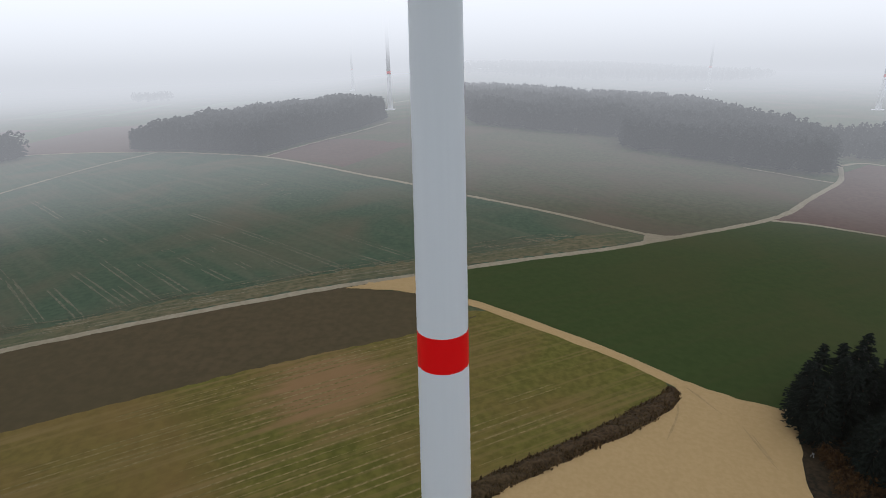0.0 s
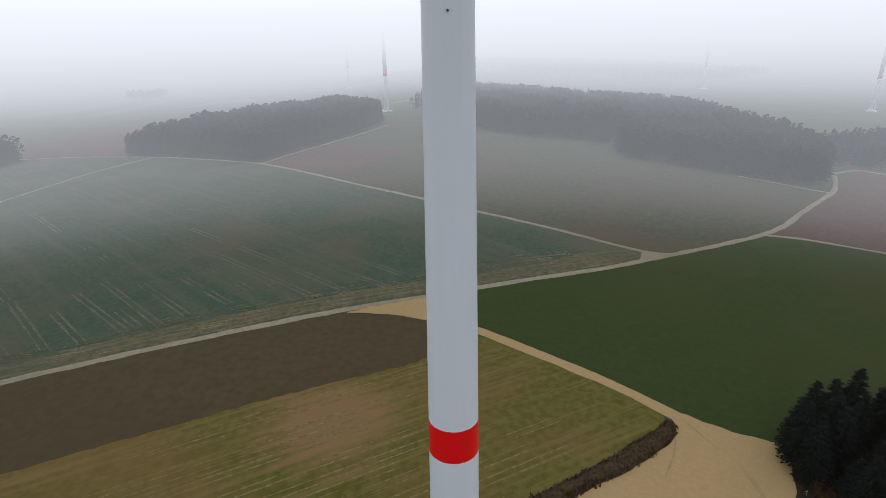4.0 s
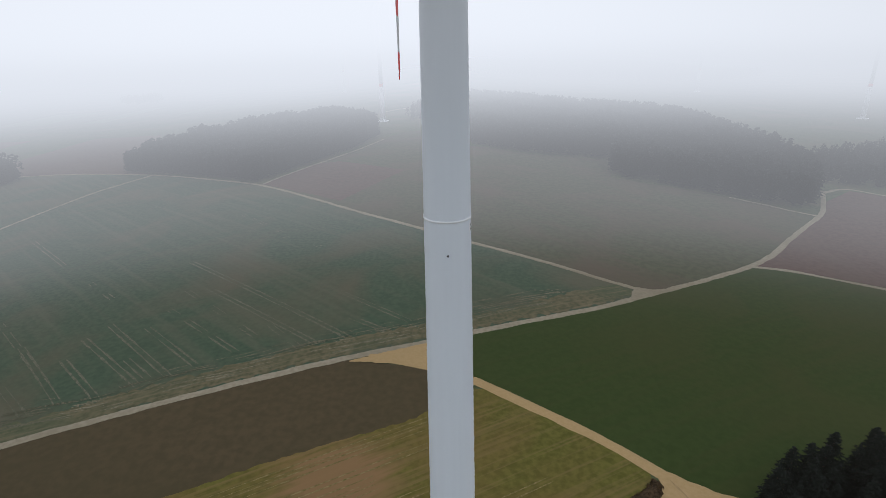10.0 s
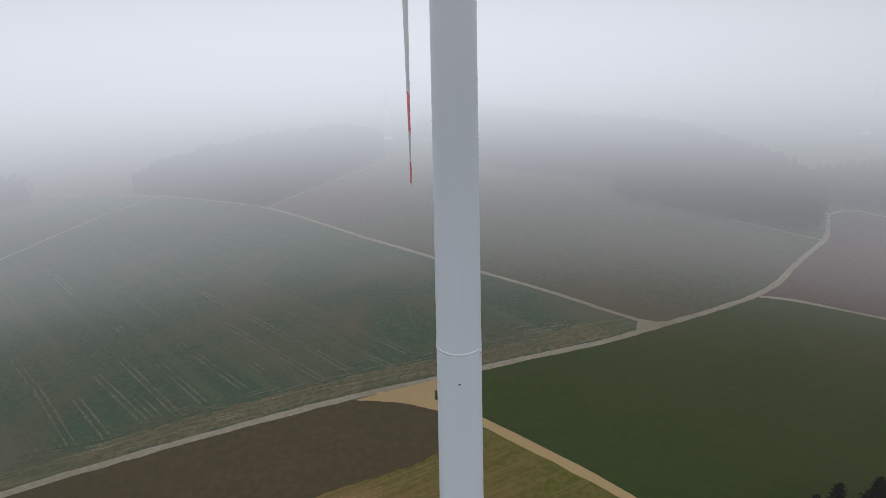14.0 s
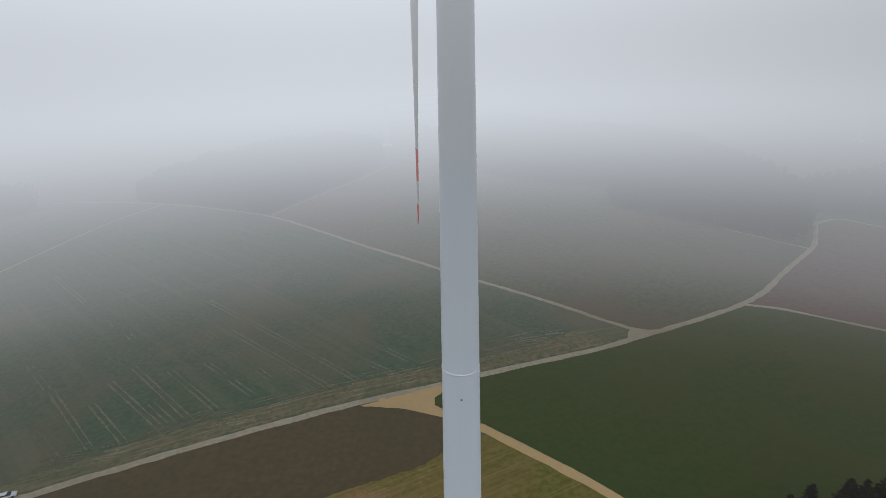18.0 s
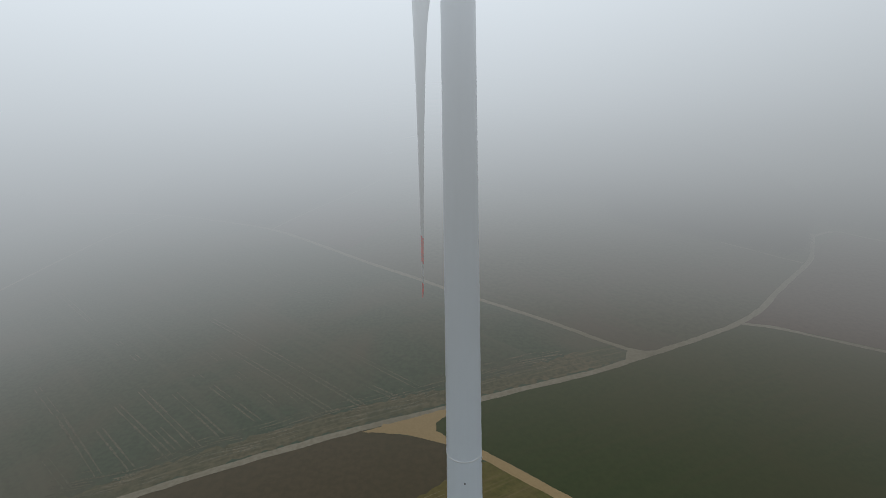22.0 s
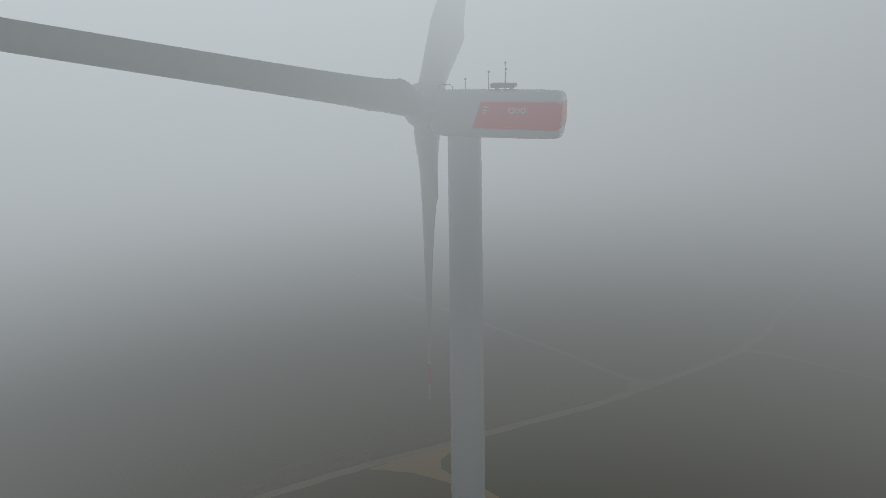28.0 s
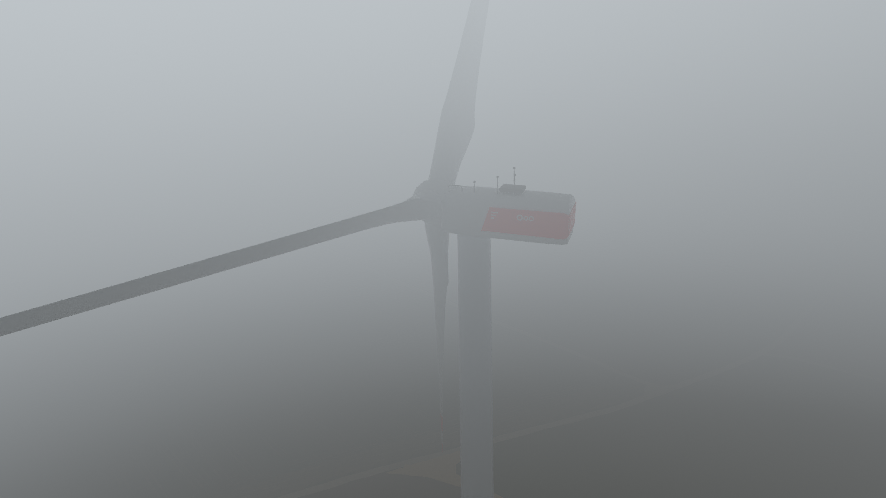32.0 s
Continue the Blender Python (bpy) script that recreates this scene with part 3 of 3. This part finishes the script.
foot = height(0, 0)
part("foundation", lathe_bm([(5.0, foot - 0.3), (5.0, foot + 0.25), (4.6, foot + 0.4)], 48), M_STEEL, turbine, "round concrete foundation collar")
part("tower_section", shell(foot, 38.5), M_TOWER, turbine, smooth=True)
part("tower_band", shell(38.5, 41.9, 0.006), M_RED, turbine, "signal red painted band", True)
part("tower_section", shell(41.9, 78.30), M_TOWER, turbine, smooth=True)
part("tower_section", shell(78.36, 127.5), M_TOWER, turbine, smooth=True)
part("flange", lathe_bm([(radius(78) - .05, 78.24), (radius(78) + 0.035, 78.26), (radius(78) + 0.035, 78.42), (radius(78) - .05, 78.44)], 64, False), M_WHITE, turbine, "white flange joint round the tower", True)
lamp = part("obstruction_light", moved(lathe_bm([(0.07, 0), (0.09, 0.05), (0.06, 0.14), (0.02, 0.17)], 12), pose(-0.07, -radius(75.67), 75.67, 90)), M_DARK, turbine, "small dark round lamp on the tower")
part("bracket", box_bm(-0.12, -0.02, -radius(75.67) - 0.02, -radius(75.67) + 0.05, 75.5, 75.84, 0.01), M_TOWER, lamp)
a = radians(-20)
rp = radius(77.7)
plate = part("marker_plate", moved(box_bm(-0.28, 0.28, -0.02, 0.02, 77.2, 78.05, 0.01), pose(rp * math.cos(a), rp * math.sin(a), 0, 0, 0, 70)), M_WHITE, turbine, "small white plate with black marks")
for dz in (77.45, 77.8):
    part("mark", moved(box_bm(-0.1, 0.1, -0.03, -0.021, dz - 0.1, dz + 0.1), pose(rp * math.cos(a), rp * math.sin(a), 0, 0, 0, 70)), M_DARK, plate)

# nacelle: its own frame, x to the rear, z up, origin over the tower
NAC = pose(0, 0, HUB_Z, 0, 0, PSI)


def rounded_body(stations, seg=40):
    """A lofted body along x from (x, half width, low, high) with super-elliptic sections."""
    bm = bmesh.new()
    rings = []
    for x, hw, lo, hi in stations:
        ring = []
        for k in range(seg):
            t = 2 * math.pi * k / seg
            c, s = math.cos(t), math.sin(t)
            ring.append(bm.verts.new((x, hw * math.copysign(abs(c) ** 0.45, c), (lo + hi) / 2 + (hi - lo) / 2 * math.copysign(abs(s) ** 0.45, s))))
        rings.append(ring)
    for p, q in zip(rings, rings[1:]):
        for k in range(seg):
            bm.faces.new((p[k], p[(k + 1) % seg], q[(k + 1) % seg], q[k]))
    bm.faces.new(rings[0][::-1])
    bm.faces.new(rings[-1])
    bmesh.ops.recalc_face_normals(bm, faces=bm.faces[:])
    return bm


nacelle = part("nacelle", moved(rounded_body([(-2.2, 1.55, -1.7, 1.3), (-2.0, 1.65, -1.85, 1.42), (-1.0, 1.7, -1.95, 1.5), (0.5, 1.7, -1.95, 1.52), (5.5, 1.7, -1.95, 1.5), (7.3, 1.7, -1.88, 1.42), (7.52, 1.66, -1.8, 1.3), (7.6, 1.5, -1.6, 1.1)]), NAC), M_BLADE, turbine, "light grey rounded nacelle housing", True)
for side in (-1, 1):
    bm = bmesh.new()
    edge = ((1.15, -1.12), (7.35, -1.16), (7.62, -1.0), (7.62, 0.62), (7.35, 0.80), (1.8, 0.78))
    rows_ = [[bm.verts.new((px, side * y, pz)) for px, pz in edge] for y in (1.64, 1.725)]
    for k in range(6):
        bm.faces.new((rows_[0][k], rows_[0][(k + 1) % 6], rows_[1][(k + 1) % 6], rows_[1][k]))
    bm.faces.new(rows_[0])
    bm.faces.new(rows_[1][::-1])
    bmesh.ops.recalc_face_normals(bm, faces=bm.faces[:])
    panel = part("side_panel", moved(bm, NAC), M_RED, nacelle, "red painted side panel with white marks")
    for lx, lz, lw, lh in ((2.2, 0.42, 0.5, 0.1), (2.1, 0.2, 0.36, 0.1), (2.05, -0.02, 0.22, 0.1)):
        yy = sorted((side * 1.71, side * 1.735))
        part("white_mark", moved(box_bm(lx - lw / 2, lx + lw / 2, yy[0], yy[1], lz - lh / 2, lz + lh / 2), NAC), M_LOGO, panel)
    for lx, lw, lh in ((4.1, 0.2, 0.24), (4.55, 0.16, 0.18), (4.95, 0.2, 0.2)):
        part("white_mark", moved(lathe_bm([(lh * 0.55, 0), (lh, 0), (lh, 0.012), (lh * 0.55, 0.012)], 20, False), NAC @ pose(lx, side * 1.727, 0.2, -90 * side)), M_LOGO, panel)
part("rear_panel", moved(box_bm(7.56, 7.66, -1.45, 1.45, -1.02, 0.66, 0.03), NAC), M_RED, nacelle, "red painted rear panel")
cooler = part("cooler", moved(box_bm(2.2, 4.0, -0.6, 0.6, 1.68, 1.98, 0.05), NAC), M_DARK, nacelle, "flat dark roof cooler")
for cx in (2.6, 3.7):
    part("foot", moved(box_bm(cx - 0.06, cx + 0.06, -0.4, 0.4, 1.45, 1.7), NAC), M_STEEL, nacelle)
for mx, my, mh in ((0.3, -0.6, 0.9), (2.1, -0.6, 1.4), (3.2, 0.0, 2.0), (3.35, -0.4, 1.6)):
    mast = part("sensor_mast", moved(lathe_bm([(0.035, 1.35), (0.025, 1.35 + mh)], 8), NAC @ pose(mx, my, 0)), M_DARK, nacelle)
    part("cup_sensor", moved(lathe_bm([(0.0, 0), (0.09, 0.04), (0.09, 0.12), (0.0, 0.18)], 8, False), NAC @ pose(mx, my, 1.33 + mh)), M_DARK, nacelle)


def tube_bm(pts, r, seg=8):
    bm = bmesh.new()
    rings = []
    for i, p in enumerate(pts):
        d = (Vector(pts[min(i + 1, len(pts) - 1)]) - Vector(pts[max(i - 1, 0)])).normalized()
        u = d.orthogonal().normalized()
        v = d.cross(u)
        rings.append([bm.verts.new(Vector(p) + (u * math.cos(2 * math.pi * k / seg) + v * math.sin(2 * math.pi * k / seg)) * r) for k in range(seg)])
    for p, q in zip(rings, rings[1:]):
        for k in range(seg):
            bm.faces.new((p[k], p[(k + 1) % seg], q[(k + 1) % seg], q[k]))
    return bm


part("roof_rail", moved(tube_bm([(-1.9, -0.5, 1.2), (-1.9, -0.5, 1.75), (-1.75, -0.5, 1.9), (-0.9, -0.5, 1.9), (-0.75, -0.5, 1.75), (-0.75, -0.5, 1.3)], 0.04), NAC), M_DARK, nacelle, "dark bent roof rail")

ROTOR = NAC @ pose(0, 0, 0, 0, TILT, 0) @ pose(-3.1, 0, 0)
hub = part("hub", moved(lathe_bm([(1.6, 0.0), (1.75, 0.4), (1.85, 1.1), (1.8, 1.8), (1.55, 2.4), (1.05, 2.9), (0.5, 3.15), (0.05, 3.2)], 48), ROTOR @ pose(1.2, 0, 0, 0, -90, 0)), M_BLADE, turbine, "rounded grey rotor hub", True)


def blade_rings(r0, r1, n, grow=0.0):
    """Feathered blade along -z from the hub: round root, broad shoulder, thin tip bent upwind."""
    bm = bmesh.new()
    rings = []
    for i in range(n + 1):
        r = r0 + (r1 - r0) * i / n
        f = r / 45.5
        if r < 8:
            g = max(0.0, (r - 1.8) / 6.2)
            g = g * g * (3 - 2 * g)
            chord, thick = 2.2 + g * 1.1, 2.2 - g * 1.4
        else:
            chord, thick = 3.2 - 2.75 * ((r - 8) / 37.5) ** 0.58, 0.80 - 0.68 * ((r - 8) / 37.5) ** 0.6
        if r > 44.3:
            chord *= max(0.15, (45.62 - r) / 1.32)
        twist = radians(-52 + 14 * (1 - f) ** 2)
        lag = 0.25 * (chord - 2.1)
        ring = []
        for k in range(24):
            t = 2 * math.pi * k / 24
            cx, cy = math.cos(t), math.sin(t)
            sharp = 1.0 - min(1.0, max(0.0, (r - 1.8) / 6.2)) * 0.75 * max(0.0, (cx + 0.4) / 1.4)
            x, y = chord / 2 * cx + lag, thick / 2 * cy * sharp
            x, y = x * (1 + grow / max(chord, .2)), y * (1 + grow / max(thick, .08))
            xr, yr = x * math.cos(twist) - y * math.sin(twist), x * math.sin(twist) + y * math.cos(twist)
            ring.append(bm.verts.new((xr, yr, -r)))
        rings.append(ring)
    for p, q in zip(rings, rings[1:]):
        for k in range(24):
            bm.faces.new((p[k], q[k], q[(k + 1) % 24], p[(k + 1) % 24]))
    if r1 > 45:
        bm.faces.new(rings[-1][::-1])
    bmesh.ops.recalc_face_normals(bm, faces=bm.faces[:])
    return bm


for k in range(3):
    m = ROTOR @ pose(0, 0, 0, TURN + 120 * k, 0, 0) @ pose(0, 0, 0, 0, CONE, 0)
    blade = part("blade", moved(blade_rings(1.0, 34.6, 40), m), M_BLADE, turbine, "feathered light grey rotor blade", True)
    part("tip_band", moved(blade_rings(34.6, 38.9, 8, 0.004), m), M_RED, blade, "red painted warning band", True)
    part("blade_section", moved(blade_rings(38.9, 42.5, 6), m), M_BLADE, blade, smooth=True)
    part("tip_band", moved(blade_rings(42.5, 45.5, 10, 0.004), m), M_RED, blade, "red painted blade tip", True)


# ---- far turbines ----
def far_turbine(x, y, top, label):
    z = height(x, y) + far_height(x, y)
    t = tagged(new("far_turbine"), label, "wind turbine", "far turbines")
    t.matrix_world = pose(x, y, z)
    cut = [(0, 3.0), (37.5, 2.3), (41.5, 2.25), (top, 1.5)]
    part("foundation", lathe_bm([(7, -0.5), (7, 0.3), (6.2, 0.5)], 24), M_WHITE, t)
    part("tower_section", lathe_bm([(3.2, 0), (2.35, 38.5)], 24), M_WHITE, t, smooth=True)
    part("tower_band", lathe_bm([(2.36, 38.5), (2.3, 41.9)], 24), M_RED, t, "faded red band", True)
    part("tower_section", lathe_bm([(2.29, 41.9), (1.5, top)], 24), M_WHITE, t, smooth=True)
    return t


far_turbine(-56, 604, 125, "pale wind turbine tower beyond the wood in fog")
far_turbine(-172, 1102, 125, "faint wind turbine tower far off in fog")
far_turbine(500, 1008, 125, "faint wind turbine tower behind the far wood")
far_turbine(538, 640, 125, "faint wind turbine tower beside the far wood")


# ---- tramlines and straw on the fields ----
def ribbon(verts, faces, pts, width, gap, rnd, lift):
    """A worn line along pts, uneven in width, that fades out here and there."""
    line = smooth_line(pts, 0.8)
    open_end = False
    for i, c in enumerate(line):
        d = (line[min(i + 1, len(line) - 1)] - line[max(i - 1, 0)]).normalized()
        nn = Vector((-d.y, d.x))
        fade = (noise.noise((c.x * 0.12, c.y * 0.12, width * 9)) * 0.5 + 0.5 - gap) * 2.5
        fade = min(1.0, fade, (i + 1) / 6, (len(line) - i) / 6)
        if fade < 0.12:
            open_end = False
            continue
        w0 = width * fade * rnd.uniform(0.75, 1.1) / 2
        k = len(verts)
        for q in (c - nn * w0, c + nn * w0):
            verts.append((q.x, q.y, height(q.x, q.y) + lift))
        if open_end:
            faces.append((k - 2, k, k + 1, k - 1)[::-1])
        open_end = True


def line_part(name, field, runs, mat, label, lift):
    rnd = random.Random(len(runs) * 7 + int(runs[0][0][0][0]))
    verts, faces = [], []
    for pts, width, gap in runs:
        ribbon(verts, faces, pts, width, gap, rnd, lift)
    ob = mesh_from(name, verts, [f[::-1] for f in faces], mat)
    ob.parent = field
    return tagged(ob, label)


winter, stubble = bpy.data.objects["field_winter_crop"], bpy.data.objects["field_stubble"]
for (x0, y0), (x1, y1), gap in (((-139, 120), (-106, 87), 0.10), ((-128, 96), (-112, 82), 0.15), ((-120, 123), (-87, 93), 0.05), ((-119, 110), (-97, 89), 0.12), ((-116, 132), (-79, 96), 0.12), ((-101, 128), (-74, 102), 0.12), ((-99, 141), (-58, 103), 0.25), ((-100, 158), (-58, 115), 0.30), ((-91, 158), (-40, 112), 0.02), ((-110, 188), (-29, 114), 0.02), ((-38, 149), (-10, 124), 0.15), ((-32, 129), (-15, 116), 0.15), ((-219, 242), (-172, 196), 0.20), ((-146, 172), (-127, 154), 0.30), ((-110, 259), (-66, 208), 0.40), ((-76, 215), (-53, 197), 0.35), ((-16, 137), (-3, 126), 0.25), ((-160, 139), (-124, 105), 0.30), ((-98, 108), (-83, 94), 0.15), ((-58, 125), (-44, 109), 0.30)):
    d = Vector((x1 - x0, y1 - y0)).normalized()
    nn = Vector((-d.y, d.x)) * 0.9
    line_part("tramline", winter, [([(x0 + q.x, y0 + q.y), ((x0 + x1) / 2 + q.x, (y0 + y1) / 2 + q.y), (x1 + q.x, y1 + q.y)], 0.75, gap + 0.08) for q in (nn, -nn)], M_TRAM, "pale pair of wheel tracks in the crop", 0.085)
HEAD = [(-119, 83.4), (-111, 85.0), (-97, 87.6), (-86, 92.9), (-78, 97.8), (-60, 103.4), (-40, 111.7), (-26, 116.2), (-11, 121.9), (4, 129.6), (25, 139.1), (48, 146.7)]
strips = random.Random(8)
line_part("straw_line", winter, [([(x + 0.35 * o + strips.uniform(-.8, .8), y - o + strips.uniform(-.8, .8)) for x, y in HEAD], strips.uniform(0.45, 1.1), strips.uniform(.30, .48)) for o in (-3.5, -2.2, -1.2, -0.6, 0, 0.5, 1.2, 2.0, 3.0, 4.2, 5.6, 7.0)], M_SWATH, "broken swath of straw along the headland", 0.125)
ROW = Vector((math.cos(radians(27)), math.sin(radians(27))))
ACROSS = Vector((-ROW.y, ROW.x))
rnd = random.Random(21)
for c in range(12):
    mid = Vector((-22, 52)) + ACROSS * (11 - c * 4.0 + rnd.uniform(-1.2, 1.2))
    lo, hi = -58 + rnd.uniform(-10, 30), 30 + rnd.uniform(-25, 12)
    runs = []
    for off in (0.0, 1.5):
        pts = [tuple(mid + ROW * (lo + (hi - lo) * f) + ACROSS * off) for f in (0, .33, .66, 1)]
        pts = [p for p in pts if inside(p[0], p[1], [(-250, -40)] + STRIP[::-1][1:] + [(12, 86), (22, 78), (34, 68), (46, 57)] + BANK_IN + [(-90, -45), (-250, -130)])]
        if len(pts) > 1:
            runs.append((pts, 0.36, rnd.uniform(0.02, 0.3)))
    if runs:
        line_part("drill_row", stubble, runs, M_DRILL, "pale pair of drill rows in the stubble", 0.09)

pad = bpy.data.objects["turbine_pad"]
for pts, wd in (([(49.2, 54.4), (51.2, 49.5), (53.0, 44.4)], 0.5), ([(55.1, 41.2), (55.2, 35.4), (55.4, 30.1)], 0.5), ([(55.7, 39.3), (55.7, 35.0), (55.6, 31.7)], 0.5), ([(46.6, 52.4), (44.7, 45.1), (39.4, 37.0)], 0.5)):
    line_part("tyre_mark", pad, [(pts, wd, 0.05)], M_RUT, "faint dark tyre mark in the gravel", 0.175)


# ---- weeds on the bank ----
def weeds():
    rnd = random.Random(5)
    inner, outer = smooth_line(BANK_IN, 1.5), smooth_line(BANK_OUT, 1.5)
    verts, faces = [], []
    for _ in range(3200):
        i = rnd.random()
        fa, fb = i * (len(inner) - 1.001), i * (len(outer) - 1.001)
        a = inner[int(fa)].lerp(inner[int(fa) + 1], fa % 1)
        b_ = outer[int(fb)].lerp(outer[int(fb) + 1], fb % 1)
        q = a.lerp(b_, rnd.uniform(0.0, 1.04)) + Vector((rnd.uniform(-.3, .3), rnd.uniform(-.3, .3)))
        z0 = height(q.x, q.y) + 0.1
        for _k in range(2):
            d = Vector((rnd.uniform(-1, 1), rnd.uniform(-1, 1))) * 0.22
            k = len(verts)
            verts += [(q.x - d.x, q.y - d.y, z0), (q.x + d.x, q.y + d.y, z0), (q.x + rnd.uniform(-.3, .3), q.y + rnd.uniform(-.3, .3), z0 + rnd.uniform(0.3, 0.95))]
            faces.append((k, k + 1, k + 2))
    tagged(mesh_from("weeds", verts, faces, M_WEED), "dead brown weeds covering the earth bank", "weeds", kind="stuff")


weeds()


# ---- parked car on the track ----
def car(x, y, heading):
    c = tagged(new("car"), "silver-white estate car parked on the gravel track", "car")
    c.matrix_world = pose(x, y, height(x, y) + 0.2, 0, 0, heading)
    bm = bmesh.new()
    prof = [(-2.15, 0.35), (-2.2, 0.75), (-2.1, 0.98), (-1.9, 1.02), (1.0, 1.0), (2.0, 0.82), (2.2, 0.62), (2.2, 0.32)]
    sides = []
    for yy, inset in ((-0.88, 0.0), (0.88, 0.0)):
        sides.append([bm.verts.new((px, yy, pz)) for px, pz in prof])
    n = len(prof)
    bm.faces.new(sides[0])
    bm.faces.new(sides[1][::-1])
    for k in range(n):
        bm.faces.new((sides[0][k], sides[1][k], sides[1][(k + 1) % n], sides[0][(k + 1) % n]))
    bmesh.ops.recalc_face_normals(bm, faces=bm.faces[:])
    bmesh.ops.bevel(bm, geom=bm.edges[:], offset=0.06, segments=2, affect="EDGES")
    body = part("body", bm, M_SILVER, c, "silver-white car body", True)

    def cabin(prof, half_low, half_high):
        b2 = bmesh.new()
        lo = min(p[1] for p in prof)
        hi = max(p[1] for p in prof)
        rows_ = []
        for sgn in (-1, 1):
            rows_.append([b2.verts.new((px, sgn * (half_low + (half_high - half_low) * (pz - lo) / (hi - lo)), pz)) for px, pz in prof])
        b2.faces.new(rows_[0])
        b2.faces.new(rows_[1][::-1])
        for k in range(len(prof)):
            m_ = (k + 1) % len(prof)
            b2.faces.new((rows_[0][k], rows_[1][k], rows_[1][m_], rows_[0][m_]))
        bmesh.ops.recalc_face_normals(b2, faces=b2.faces[:])
        return b2

    part("windows", cabin([(-1.95, 1.0), (-1.7, 1.38), (0.2, 1.42), (1.05, 1.0)], 0.82, 0.68), M_GLASS, c, "dark window band")
    part("roof", box_bm(-1.72, 0.25, -0.68, 0.68, 1.39, 1.47, 0.03), M_SILVER, c)
    for wx in (-1.35, 1.35):
        for wy in (-0.86, 0.86):
            wheel = part("wheel", moved(lathe_bm([(0.16, -0.1), (0.31, -0.1), (0.33, 0.0), (0.31, 0.1), (0.16, 0.1)], 20), pose(wx, wy, 0.33, 90, 0, 0)), M_RUBBER, c)
            part("rim", moved(lathe_bm([(0.0, -0.09), (0.19, -0.105), (0.19, 0.105), (0.0, 0.09)], 16, False), pose(wx, wy, 0.33, 90, 0, 0)), M_STEEL, wheel)
    for wy in (-0.6, 0.6):
        part("headlight", box_bm(2.12, 2.23, wy - 0.2, wy + 0.2, 0.6, 0.74, 0.02), M_WHITE, c)
        part("taillight", box_bm(-2.22, -2.12, wy - 0.16, wy + 0.16, 0.72, 0.92, 0.02), M_RED, c)


car(-117.3, 69.2, 24)


# ---- site containers by the far turbine, and a stake by the pad ----
def container(x, y, length, heading):
    c = tagged(new("site_container"), "white site container near the far turbine", "container", "site containers")
    c.matrix_world = pose(x, y, height(x, y), 0, 0, heading)
    part("body", box_bm(-length / 2, length / 2, -1.25, 1.25, 0.1, 2.7, 0.05), M_WHITE, c)
    for k in (-1, 1):
        part("door", box_bm(length / 2 + 0.005, length / 2 + 0.05, -0.6 + k * 0.6 - 0.55, 0.6 + k * 0.6 - 0.55 - 0.1, 0.2, 2.6), M_STEEL, c)


container(-91, 628, 9, 20)
container(-80, 632, 7, -10)
container(-72, 622, 6, 70)
stake = tagged(new("marker_stand"), "small grey survey stand at the edge of the pad", "marker stand")
stake.matrix_world = pose(63.4, 33.6, height(63.4, 33.6))
for ang in (30, 150, 270):
    dx, dy = 0.35 * math.cos(radians(ang)), 0.35 * math.sin(radians(ang))
    part("leg", tube_bm([(dx, dy, 0), (0.05 * dx, 0.05 * dy, 0.9)], 0.025), M_STEEL, stake)
part("board", box_bm(-0.2, 0.2, -0.02, 0.02, 0.7, 1.0, 0.01), M_STEEL, stake)
